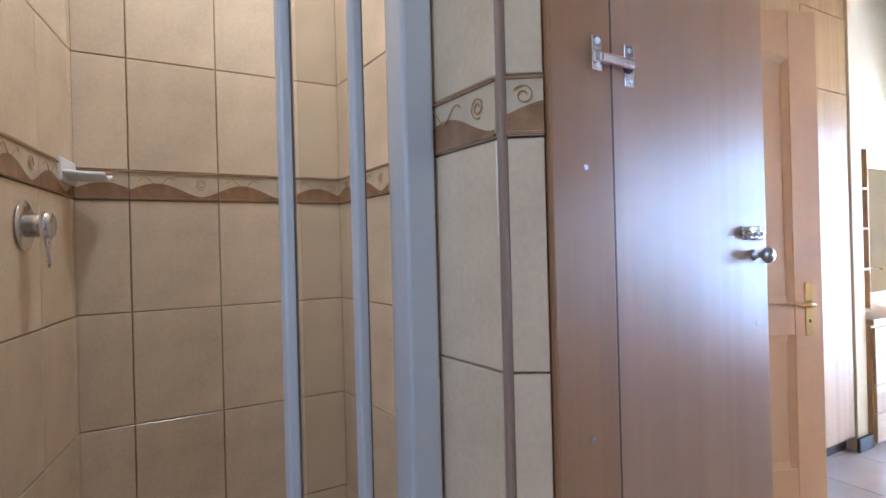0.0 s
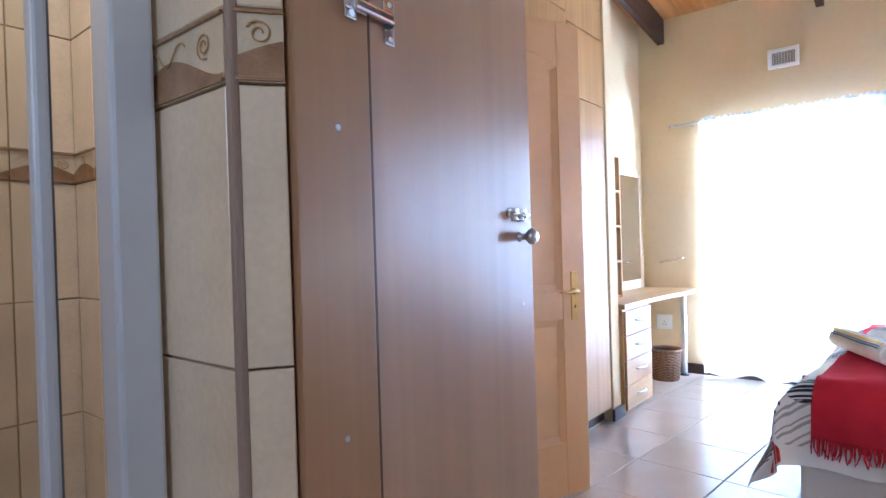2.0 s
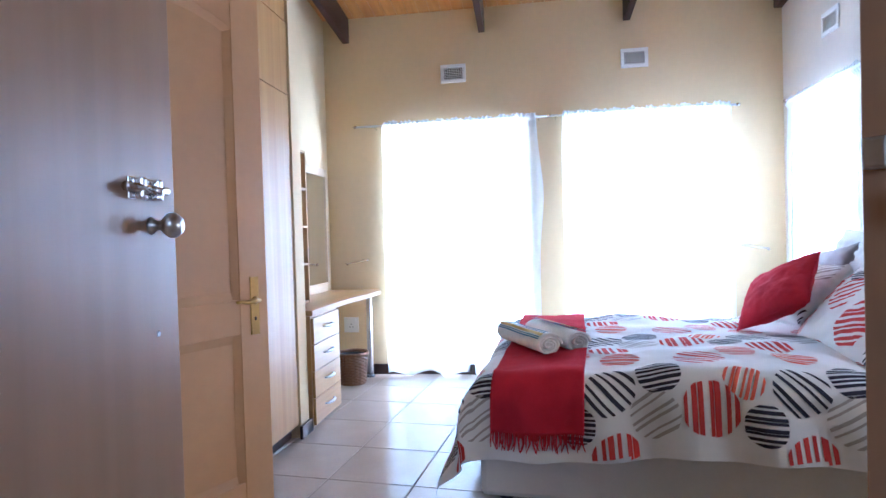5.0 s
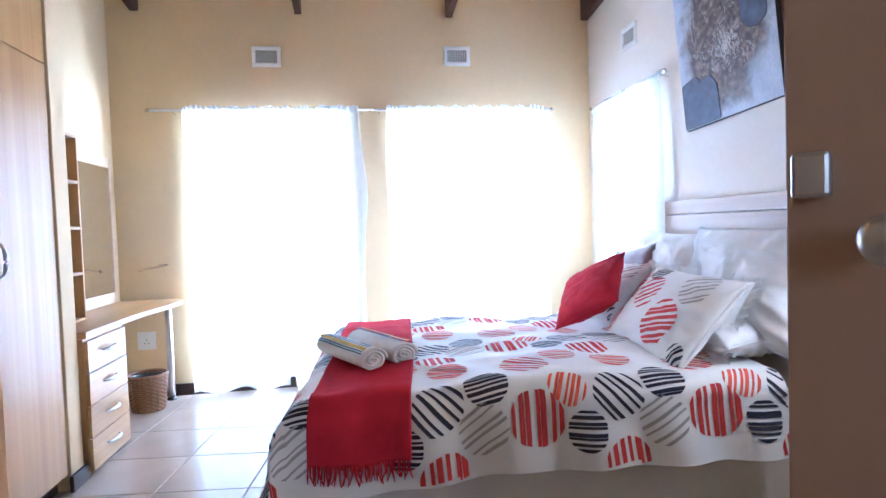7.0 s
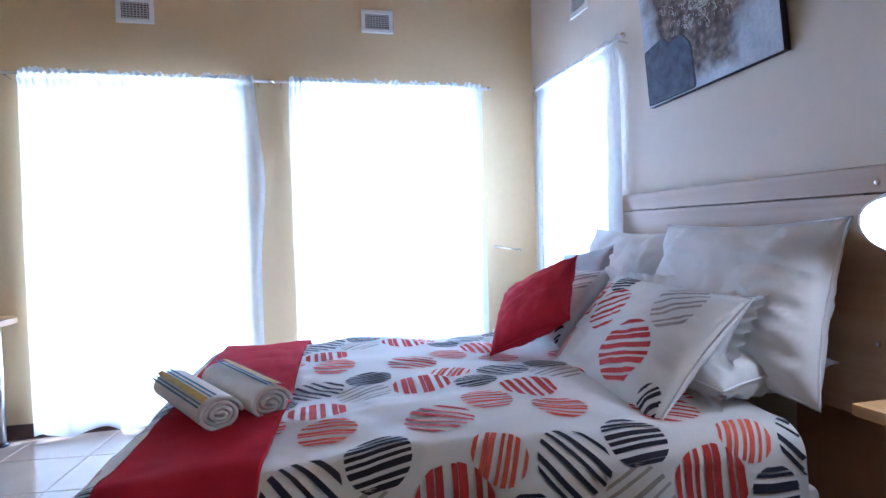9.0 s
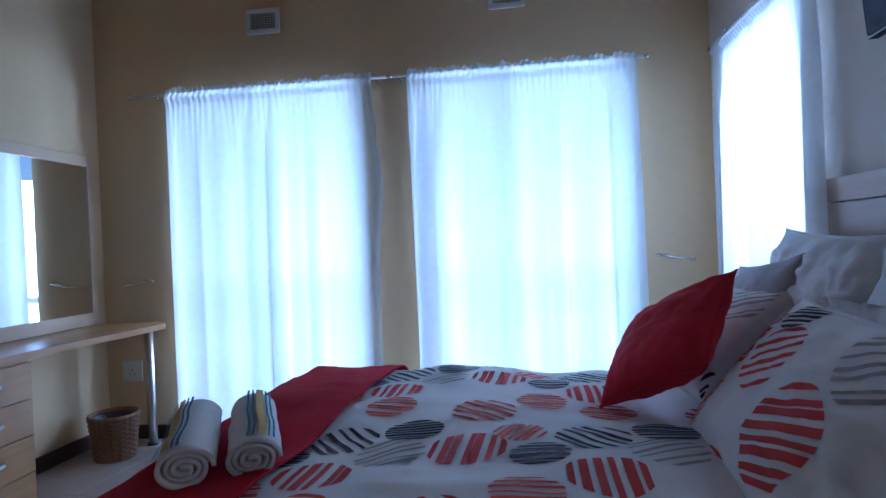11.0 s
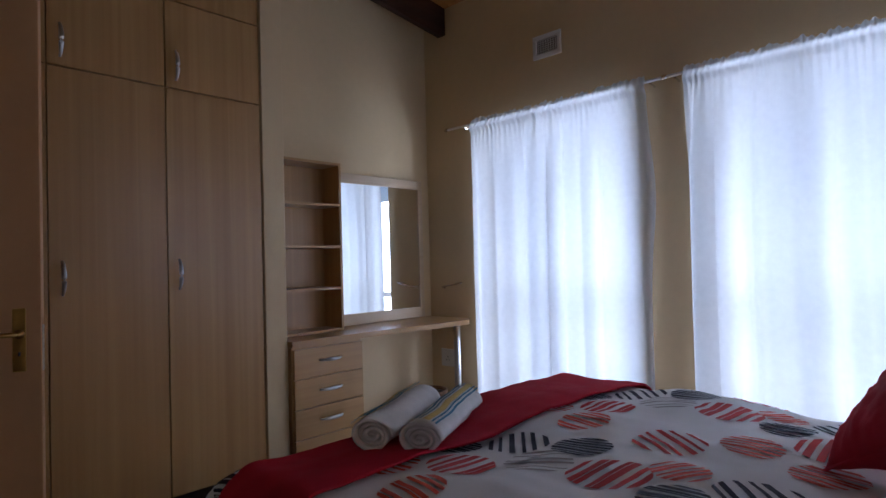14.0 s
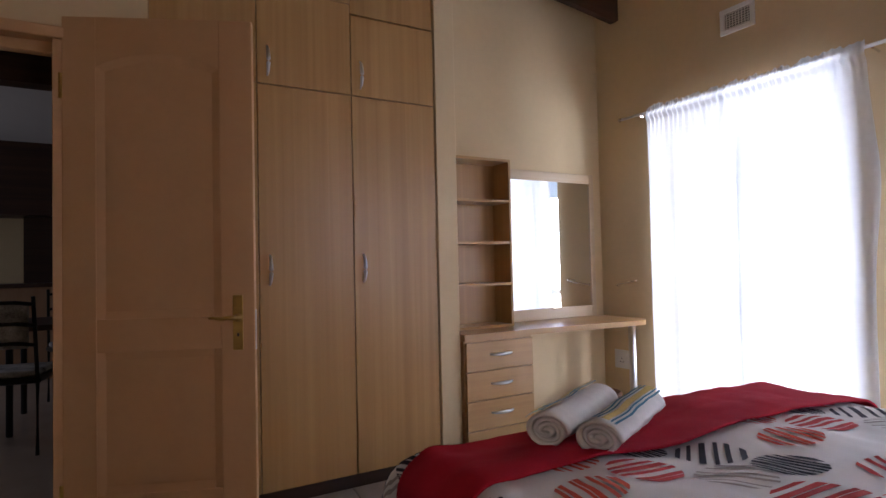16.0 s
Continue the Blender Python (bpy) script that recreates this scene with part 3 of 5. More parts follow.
def bath_door(hx, hy, angle, side, with_bolt, label, wide=0.487):
    """A laminate leaf with its hinges, knob and bolt. Local x runs from the hinge to the free edge; the inner face is at y = 0."""
    d = thing("bathroom_door", label, "door", (hx, hy, 0), "bathroom door pair", angle)
    d.scale = (1, side, 1)
    part("leaf", box(0.004, wide, 0.001, 0.019, 0.03, 1.97, 0.0015), M_DLAM, d)
    part("edge_strip", box(-0.002, 0.004, 0.0, 0.02, 0.03, 1.97, 0.001), M_CAB, d, "dark edge band")
    for z in (1.462, 0.28):
        cup_hinge(d, 0.035, z, 0)
    k = part("knob", lathe([(0.011, 0.0), (0.008, 0.003), (0.006, 0.008), (0.0065, 0.014), (0.011, 0.018), (0.0155, 0.024), (0.0155, 0.030), (0.011, 0.036), (0.0, 0.038)], 22, pose(wide - 0.056, 0, 1.159, 90)), M_SATIN, d, "satin metal knob", True)
    if with_bolt:
        b = part("bolt_plate", box(0.384, 0.442, -0.003, 0, 1.189, 1.215, 0.001), M_CHROME, d, "chrome barrel bolt")
        part("bolt_guide", box(0.394, 0.405, -0.014, -0.002, 1.189, 1.215, 0.003), M_CHROME, b)
        part("bolt_guide", box(0.427, 0.438, -0.014, -0.002, 1.189, 1.215, 0.003), M_CHROME, b)
        part("bolt_bar", tube([(0.369, -0.009, 1.202), (0.451, -0.009, 1.202)], 0.0055, 12), M_CHROME, b, smooth=True)
        part("bolt_stud", tube([(0.417, -0.009, 1.202), (0.417, -0.024, 1.198)], 0.005, 10), M_CHROME, b, smooth=True)
        part("screw_head", lathe([(0.0035, 0.0), (0.003, 0.0015), (0.001, 0.0012)], 10, pose(0.437, 0, 1.026, 90)), M_SATIN, d)
    else:
        part("bolt_keeper", box(wide - 0.027, wide - 0.005, -0.016, 0.0, 1.186, 1.216, 0.003), M_SATIN, d, "steel bolt keeper")
    return d


bath_door(1.092, 1.9595, 4.7, 1, True, "maple laminate bathroom door leaf, open, with barrel bolt and knob")
bath_door(1.092, 0.86, 42.0, -1, False, "maple laminate bathroom door leaf, open, with bolt keeper", 0.54)

# ---- bedroom: doors and wardrobe ----
def lever_handle(parent, x, y, z, s, material):
    """Long backplate with a scrolled lever that points towards the hinge."""
    p = part("backplate", box(x - 0.02, x + 0.02, y - 0.004, y, z - 0.13, z + 0.09, 0.003), material, parent, "brass handle plate")
    part("rose", lathe([(0.016, 0), (0.016, 0.005), (0.010, 0.010), (0.009, 0.028), (0.0, 0.029)], 18, pose(x, y - 0.003, z, 90)), material, p, smooth=True)
    part("lever", tube([(x, y - 0.028, z), (x - 0.03, y - 0.034, z + 0.002), (x - 0.06, y - 0.034, z - 0.002), (x - 0.09, y - 0.032, z + 0.004), (x - 0.105, y - 0.03, z + 0.002)], 0.0075, 12, taper=[1.1, 1.2, 1, 0.8, 0.6]), material, p, smooth=True)
    # solid black piece on the plate, for the dark inside of the keyhole
    part("keyhole", tube([(x, y - 0.0045, z - 0.075), (x, y - 0.0045, z - 0.062)], 0.004, 8), M_BLACK, p)
    return p


def chamfer(p, q, inward, thick):
    """Sloping moulding between a rail or stile and its sunk panel, on both faces of a door."""
    bm = bmesh.new()
    for y0, y1 in ((0.002, 0.014), (thick - 0.002, thick - 0.014)):
        v = [bm.verts.new(c) for x, z in (p, q) for c in ((x, y0, z), (x + inward[0], y1 - (0.002 if y0 < y1 else -0.002), z + inward[1]), (x, y1, z))]
        for f in ((0, 1, 4, 3), (1, 2, 5, 4), (0, 2, 1), (3, 4, 5), (0, 3, 5, 2)):
            bm.faces.new([v[k] for k in f])
    bmesh.ops.recalc_face_normals(bm, faces=bm.faces)
    return bm


def panel_door():
    """Cream two-panel door with an arched upper panel, moulded rails and brass furniture."""
    L, Hh, T = 0.722, 2.127, 0.04
    ax, ay, bx, by = 2.316, 2.835, 2.979, 2.552
    d = thing("bedroom_door", "cream painted two-panel wooden door with brass handle, open", "door", (ax, ay, 0), rz=math.degrees(math.atan2(by - ay, bx - ax)))
    s0, s1 = 0.125, L - 0.13
    rails = [(0.012, 0.25), (0.80, 0.93)]
    part("stile", box(0, s0, 0, T, 0.012, Hh, 0.003), M_CREAMD, d)
    part("stile", box(s1, L, 0, T, 0.012, Hh, 0.003), M_CREAMD, d)
    for z0, z1 in rails:
        part("rail", box(s0, s1, 0.001, T - 0.001, z0, z1, 0.002), M_CREAMD, d)
    # top rail with an arched lower edge
    bm = bmesh.new()
    n = 16
    lo = [(s0 + (s1 - s0) * i / n, Hh - 0.20 + 0.055 * math.sin(math.pi * i / n) ** 0.8) for i in range(n + 1)]
    for yy in (0.001, T - 0.001):
        a = [bm.verts.new((x, yy, z)) for x, z in lo]
        b = [bm.verts.new((x, yy, Hh)) for x, z in lo]
        for i in range(n):
            bm.faces.new((a[i], a[i + 1], b[i + 1], b[i]) if yy < 0.02 else (b[i], b[i + 1], a[i + 1], a[i]))
    bm.verts.ensure_lookup_table()
    m = 2 * (n + 1)
    for i in range(n):
        bm.faces.new((bm.verts[m + i], bm.verts[m + i + 1], bm.verts[i + 1], bm.verts[i]))
        bm.faces.new((bm.verts[n + 1 + i], bm.verts[n + 2 + i], bm.verts[m + n + 2 + i], bm.verts[m + n + 1 + i]))
    part("top_rail", bm, M_CREAMD, d)
    for z0, z1 in ((0.24, 0.81), (0.92, Hh - 0.10)):
        part("panel", box(s0 - 0.005, s1 + 0.005, 0.014, T - 0.014, z0, z1), M_CREAMD, d)
        zt = z1 - 0.010 if z1 < 1 else Hh - 0.20
        zb, w = z0 + 0.010, 0.030
        for x, sx in ((s0, 1), (s1, -1)):
            part("moulding", chamfer((x, zb), (x, zt), (sx * w, 0), T), M_CREAMD, d)
        part("moulding", chamfer((s0 + w, zb), (s1 - w, zb), (0, w), T), M_CREAMD, d)
        if z1 < 1:
            part("moulding", chamfer((s0 + w, zt), (s1 - w, zt), (0, -w), T), M_CREAMD, d)
        else:
            for p, q in zip(lo, lo[1:]):
                part("moulding", chamfer(p, q, (0, -w), T), M_CREAMD, d)
    lever_handle(d, L - 0.064, 0.0, 0.922, 1, M_BRASS)
    part("lock_plate", box(L, L + 0.002, 0.008, 0.032, 0.79, 0.95), M_SATIN, d, "steel lock plate")
    for z in (0.25, 1.85):
        part("hinge", tube([(-0.004, 0.0, z - 0.05), (-0.004, 0.0, z + 0.05)], 0.007, 10), M_BRASS, d)
    return d


panel_door()
fr = thing("door_frame", "cream painted wooden door frame of the bedroom", "door frame")
part("jamb", box(2.285, 2.325, DW - 0.012, DW + 0.13, 0, 2.035, 0.003), M_CREAMD, fr)
part("jamb", box(1.55, 1.59, DW - 0.012, DW + 0.13, 0, 2.035, 0.003), M_CREAMD, fr)
part("head", box(1.50, 2.385, DW - 0.018, DW + 0.13, 2.035, 2.085, 0.006), M_CREAMD, fr)
part("head_stop", box(1.59, 2.285, DW + 0.04, DW + 0.09, 1.99, 2.035, 0.003), M_CREAMD, fr)


def bow_handle(parent, x, y, z, length, upright=True):
    """Curved satin bar handle."""
    pts, tp = [], []
    for i in range(11):
        u = i / 10 * 2 - 1
        out = 0.026 * (1 - u * u) ** 0.6 + 0.002
        pts.append((x, y - out, z + u * length / 2) if upright else (x + u * length / 2, y - out, z))
        tp.append(0.55 + 0.6 * (1 - u * u))
    return part("handle", tube(pts, 0.0085, 10, taper=tp), M_SATIN, parent, "satin steel bow handle", True)


PL = 0.078                                     # plinth
GAP = 1.985
for i, (x0, x1) in enumerate(((2.622, 3.072), (3.072, 3.54), (3.54, 4.022))):
    c = thing("wardrobe", "maple laminate built-in wardrobe with tall and upper doors", "wardrobe", (x0, WARD, 0), "wardrobe row")
    wd = x1 - x0
    part("body", box(0.0, wd, 0.022, 0.58, PL, 3.9), M_LAM, c)
    hx = wd - 0.045 if i < 1 else 0.05
    lo = part("lower_door", box(0.003, wd - 0.003, 0, 0.018, PL + 0.005, GAP - 0.003, 0.0015), M_LAM, c)
    up = part("upper_door", box(0.003, wd - 0.003, 0, 0.018, GAP + 0.003, 2.40 + (0.05 if i < 2 else -0.0), 0.0015), M_LAM, c)
    part("filler_panel", box(0.001, wd - 0.001, 0.006, 0.02, 2.41 + (0.05 if i < 2 else 0.0), 3.9, 0.001), M_LAM, c)
    bow_handle(lo, hx, 0, 1.108, 0.14)
    bow_handle(up, hx, 0, 2.095, 0.14)
    part("plinth", box(0.0, wd, 0.05, 0.068, 0.0, PL), M_SKIRT, c, "dark plinth board")

# skirtings
structure("skirting_pilaster", box(4.0, 4.168, 2.855, 2.874, 0, 0.078, 0.004), M_SKIRT, "dark wooden skirting round the pilaster", "skirting")
structure("skirting_pilaster_side", box(4.153, 4.168, 2.874, 2.90, 0, 0.078, 0.004), M_SKIRT, "dark wooden skirting round the pilaster", "skirting")
structure("skirting_north", box(4.64, EX, NY - 0.018, NY - 0.001, 0, 0.085, 0.004), M_SKIRT, "dark wooden skirting", "skirting")
structure("skirting_east", box(EX - 0.018, EX - 0.001, SY, NY - 0.019, 0, 0.085, 0.004), M_SKIRT, "dark wooden skirting", "skirting")
structure("skirting_south", box(WX, EX - 0.019, SY + 0.001, SY + 0.018, 0, 0.085, 0.004), M_SKIRT, "dark wooden skirting", "skirting")
structure("skirting_west", box(WX + 0.001, WX + 0.018, SY + 0.019, 0.60, 0, 0.085, 0.004), M_SKIRT, "dark wooden skirting", "skirting")

# ---- dressing table ----
DZ = 0.725
dt = thing("dressing_table", "maple laminate dressing table with a rounded end and steel leg", "dressing table", (0, 0, 0))
bm = bmesh.new()
out = [(4.154, NY - 0.002), (4.154, 2.835), (4.66, 2.835)]
cx, cy, r = 5.47, 2.865, 0.115
out += [(4.9, 2.82), (5.25, 2.775)]
out += [(cx + r * math.sin(a), cy - r * math.cos(a) * 0.9) for a in [math.pi / 2 * k / 10 for k in range(11)]]
out += [(cx + r, NY - 0.002)]
lo = [bm.verts.new((x, y, DZ - 0.032)) for x, y in out]
hi = [bm.verts.new((x, y, DZ)) for x, y in out]
bm.faces.new(lo[::-1])
bm.faces.new(hi)
for k in range(len(out)):
    j = (k + 1) % len(out)
    bm.faces.new((lo[k], lo[j], hi[j], hi[k]))
bmesh.ops.bevel(bm, geom=[e for e in bm.edges if abs(e.verts[0].co.z - e.verts[1].co.z) < 1e-6], offset=0.005, segments=2, affect="EDGES")
bmesh.ops.recalc_face_normals(bm, faces=bm.faces)
part("tabletop", bm, M_LAMX, dt)
leg = part("leg", tube([(5.51, 2.875, 0.02), (5.51, 2.875, DZ - 0.032)], 0.024, 20), M_SATIN, dt, "satin steel leg", True)
part("foot", lathe([(0.035, 0), (0.035, 0.012), (0.027, 0.022), (0.0, 0.022)], 20, pose(5.51, 2.875, 0)), M_BLACK, leg, "black foot")
cu = thing("drawer_unit", "maple laminate unit of four drawers under the dressing table", "drawers", (4.156, 2.855, 0))
part("body", box(0.0, 0.472, -0.001, 0.37, 0.02, DZ - 0.034), M_LAM, cu)
dh = (DZ - 0.045 - 0.03) / 4
for k in range(4):
    z0 = 0.03 + k * dh
    f = part("drawer_front", box(0.008, 0.470, -0.020, -0.003, z0 + 0.002, z0 + dh - 0.002, 0.0015), M_LAMX, cu)
    bow_handle(f, 0.24, -0.020, z0 + dh * 0.55, 0.15, False)

# open shelves on the table
su = thing("shelf_unit", "narrow open maple shelf unit with four compartments", "shelf", (4.156, 3.045, DZ))
HS = 1.042
part("side", box(0.0, 0.016, 0, 0.186, 0, HS, 0.001), M_LAM, su)
part("side", box(0.482, 0.498, 0, 0.186, 0, HS, 0.001), M_LAM, su)
part("back", box(0.016, 0.482, 0.174, 0.186, 0, HS), M_LAM, su)
for k in range(5):
    z = k * (HS - 0.016) / 4
    part("shelf", box(0.016, 0.482, 0.001, 0.174, z, z + 0.016, 0.001), M_LAMX, su)

# mirror
mi = thing("mirror", "rectangular wall mirror in a wide maple frame", "mirror", (0, NY - 0.001, 0))
X0, X1, Z0, Z1, B = 4.70, 5.53, DZ + 0.002, 1.745, 0.040
part("frame_side", box(X0, X0 + 0.03, -0.022, 0, Z0, Z1, 0.003), M_FRAME, mi)
part("frame_side", box(X1 - B, X1, -0.022, 0, Z0, Z1, 0.003), M_FRAME, mi)
part("frame_rail", box(X0 + 0.03, X1 - B, -0.021, 0, Z1 - 0.065, Z1, 0.003), M_FRAME, mi)
part("frame_rail", box(X0 + 0.03, X1 - B, -0.021, 0, Z0, Z0 + 0.075, 0.003), M_FRAME, mi)
part("mirror_glass", box(X0 + 0.03, X1 - B, -0.012, -0.002, Z0 + 0.075, Z1 - 0.065), M_MIRROR, mi, "silvered mirror glass")


# waste basket
wb = thing("waste_basket", "brown woven wicker waste basket on the floor", "basket", (5.30, 2.965, 0))
wb.scale = (0.93, 0.93, 0.9)
prof = lambda z: 0.105 + 0.03 * z / 0.27
part("liner", lathe([(0.0, 0.006), (0.098, 0.006), (0.124, 0.255), (0.120, 0.255), (0.0, 0.02)], 24), M_BLACK, wb)
for k in range(17):
    z = 0.012 + k * 0.0148
    part("weave", tube([((prof(z) + 0.004 * (-1) ** (j + k)) * math.cos(j / 28 * 2 * math.pi), (prof(z) + 0.004 * (-1) ** (j + k)) * math.sin(j / 28 * 2 * math.pi), z) for j in range(28)], 0.0078, 5, True), M_WICKER, wb)
for z, r in ((0.265, 0.011), (0.275, 0.007), (0.006, 0.009)):
    part("rim", tube([(prof(z) * math.cos(j / 28 * 2 * math.pi), prof(z) * math.sin(j / 28 * 2 * math.pi), z) for j in range(28)], r, 8, True), M_WICKER, wb, smooth=True)


def wall_plate(x, y, z, rz, w, h, kind, label):
    """Plastic cover plate with its rocker or socket holes. Faces local -y."""
    p = thing(kind, label, "socket" if kind == "wall_socket" else "switch", (x, y, z), rz=rz)
    part("plate", box(-w / 2, w / 2, -0.009, 0, -h / 2, h / 2, 0.003), M_PLASTIC, p)
    if kind == "wall_socket":
        for sx in (-1, 1):
            part("rocker", box(sx * w * 0.28 - 0.008, sx * w * 0.28 + 0.008, -0.012, -0.009, h * 0.22, h * 0.38, 0.001), M_PLASTIC, p)
        for dx, dz in ((0, 0.012), (-0.013, -0.012), (0.013, -0.012)):
            # black dots on the plate, for the dark inside of the holes
            part("pin_hole", tube([(dx, -0.0092, dz - 0.006), (dx, -0.0095, dz - 0.006)], 0.0045, 8), M_BLACK, p)
    else:
        part("rocker", box(-0.012, 0.012, -0.014, -0.009, -0.02, 0.02, 0.002), M_PLASTIC, p)
        part("indicator", box(-0.006, 0.006, -0.0148, -0.0135, -0.014, -0.006), M_BRASS, p, "small amber indicator")
    return p


wall_plate(EX, 3.065, 0.42, -90, 0.13, 0.13, "wall_socket", "white plastic wall socket under the dressing table")
wall_plate(2.95, SY, 1.435, 180, 0.12, 0.12, "light_switch", "white plastic switch beside the headboard")
sk = wall_plate(2.96, SY, 0.29, 180, 0.13, 0.13, "wall_socket", "white wall socket with a black plug in it")
part("plug", lathe([(0.024, 0.0), (0.024, 0.02), (0.016, 0.034), (0.007, 0.05), (0.0, 0.05)], 14, pose(0.0, -0.009, -0.012, 90)), M_BLACK, sk, "black plug")
part("cable", tube([(0, -0.055, -0.012), (0.01, -0.075, -0.04), (0.03, -0.06, -0.11), (0.05, -0.03, -0.2), (0.05, -0.02, -0.32)], 0.004, 8), M_BLACK, sk, "black cable")


def vent(x, y, z, rz, label):
    """Air vent: bevelled frame over a perforated plate."""
    v = thing("air_vent", label, "vent", (x, y, z), "wall vents", rz)
    w, h = 0.21, 0.152
    for z0, z1 in ((-h / 2, -h / 2 + 0.028), (h / 2 - 0.028, h / 2)):
        part("frame_rail", box(-w / 2, w / 2, -0.014, 0, z0, z1, 0.004), M_WHITE, v)
    for x0, x1 in ((-w / 2, -w / 2 + 0.028), (w / 2 - 0.028, w / 2)):
        part("frame_stile", box(x0, x1, -0.0135, 0, -h / 2 + 0.028, h / 2 - 0.028, 0.004), M_WHITE, v)
    # near-black sheet in place of the shaded hollow behind the grille
    part("backing", box(-w / 2 + 0.028, w / 2 - 0.028, -0.002, 0.0, -h / 2 + 0.028, h / 2 - 0.028), M_DARK, v)
    for k in range(7):
        zz = -h / 2 + 0.032 + k * 0.0138
        part("slat", box(-w / 2 + 0.028, w / 2 - 0.028, -0.007, -0.003, zz, zz + 0.0045), M_VENT, v)
    for k in range(8):
        xx = -w / 2 + 0.036 + k * 0.0188
        part("bar", box(xx, xx + 0.0045, -0.0065, -0.0035, -h / 2 + 0.028, h / 2 - 0.028), M_VENT, v)
    return v


vent(EX, 2.121, 2.503, -90, "white framed perforated air vent high on the wall")
vent(EX, 0.672, 2.524, -90, "white framed perforated air vent high on the wall")
vent(4.91, SY, 2.46, 180, "white framed perforated air vent high on the wall")


# ---- windows and curtains ----
def window(name, a0, a1, z0, z1, axis, p):
    """Aluminium window in a wall's opening with two sashes."""
    wdw = tagged(new(name), "aluminium framed window behind the curtain", "window", kind="structure")

    def bx(u0, u1, d0, d1, za, zb):
        return box(u0, u1, p + d0, p + d1, za, zb, 0.003) if axis == "x" else box(p + d0, p + d1, u0, u1, za, zb, 0.003)
    t = 0.03
    for u0, u1 in ((a0, a0 + t), (a1 - t, a1), ((a0 + a1) / 2 - t / 2, (a0 + a1) / 2 + t / 2)):
        part("frame_stile", bx(u0, u1, -0.016, 0.016, z0, z1), M_WHITE, wdw)
    for za, zb in ((z0, z0 + t), (z1 - t, z1), (0.85 if z0 < 0.5 else 1.4, 0.89 if z0 < 0.5 else 1.43)):
        part("frame_rail", bx(a0 + t, a1 - t, -0.023, 0.023, za, zb), M_WHITE, wdw)
    g = part("pane", bx(a0 + t, a1 - t, -0.004, 0.004, z0 + t, z1 - t), M_GLASS, wdw)
    g.visible_shadow = False
    return wdw


window("window_1", *WIN1, "y", EX + 0.11)
window("window_2", *WIN2, "y", EX + 0.11)
window("window_3", *WIN3, "x", SY - 0.11)


def curtain(name, p0, p1, z0, z1, seed, label, folds, billow=0.05, side=1.0, edge=0.0):
    """Gathered curtain between two plan points: pencil pleats under the rod that open into deep folds."""
    rnd = random.Random(seed)
    ph = [rnd.uniform(0, 6.28) for _ in range(8)]
    A, Bq = Vector((*p0, 0)), Vector((*p1, 0))
    d = (Bq - A)
    nrm = Vector((-d.y, d.x, 0)).normalized() * side
    L = d.length

    def fn(a, b):
        zz = z1 + (z0 - z1) * b
        open_ = min(1.0, max(0.0, b - 0.03) * 5)
        lean = 0.012 * math.sin(2.6 * b + ph[5]) * b
        aa = a + lean * math.sin(math.pi * a)
        phase = folds * 2 * math.pi * aa + 1.6 * math.sin(5.1 * aa + ph[0]) + 0.8 * math.sin(11.3 * aa + ph[6]) + 0.3 * math.sin(2.3 * b + ph[1])
        fold = math.sin(phase)
        soft = fold - 0.28 * math.sin(2 * phase + 0.6 * math.sin(3 * a + ph[7]))
        fold2 = math.sin(folds * 2.3 * 2 * math.pi * aa + ph[2] + 0.4 * math.sin(2 * b))
        gather = noise.noise((a * folds * 9, b * 3.0, seed)) + 0.6 * math.sin(folds * 7.3 * 2 * math.pi * a + ph[3] + 2.0 * math.sin(9 * a))
        amp = billow * (0.72 + 0.22 * b) * (0.75 + 0.35 * math.sin(7.7 * a + ph[4]))
        off = open_ * (amp * soft + 0.16 * amp * fold2) + 0.008 * gather * math.exp(-max(0.0, b - 0.03) * 22)
        top = 0.0
        if b < 0.012:
            top = (1 - b / 0.012) * (0.010 * gather + 0.012 * noise.noise((a * 26, seed, 0.5)) + 0.006 * math.sin(61 * a + ph[4]))
        pinch = 0.016 * math.exp(-((b - 0.028) / 0.010) ** 2)
        shrink = 1 - 0.03 * math.exp(-b * 5) * abs(2 * a - 1)
        sag = edge * math.exp(-((b - 0.30) / 0.16) ** 2) * a ** 10
        slide = -0.024 * open_ * math.sin(2 * phase) * (0.6 + 0.4 * math.sin(7 * a + ph[7]))
        pos = A + d * (0.5 + (a - 0.5) * shrink + sag + slide / L) + nrm * (off * (1 - pinch * 30) - 1.2 * pinch)
        hem = 0.018 * math.sin(folds * 2 * math.pi * a + ph[6]) * b ** 8
        return (pos.x, pos.y, zz + top + hem)
    c = tagged(new(name), label, "curtain", "white curtains")
    part("cloth", sheet(lambda a, b: fn(a, b ** 1.7), 420, 60), M_SHEER, c, smooth=True)
    return c


curtain("curtain", (5.54, 2.735), (5.54, 1.44), 0.02, 2.12, 3, "white cotton curtain gathered on a rod, drawn closed", 4.7, edge=0.035)
curtain("curtain", (5.54, 1.265), (5.54, -0.03), 0.02, 2.12, 8, "white cotton curtain gathered on a rod, drawn closed", 5.3)
curtain("curtain", (5.42, -0.36), (4.40, -0.36), 0.42, 2.09, 5, "white cotton curtain on the side window, drawn closed", 5)


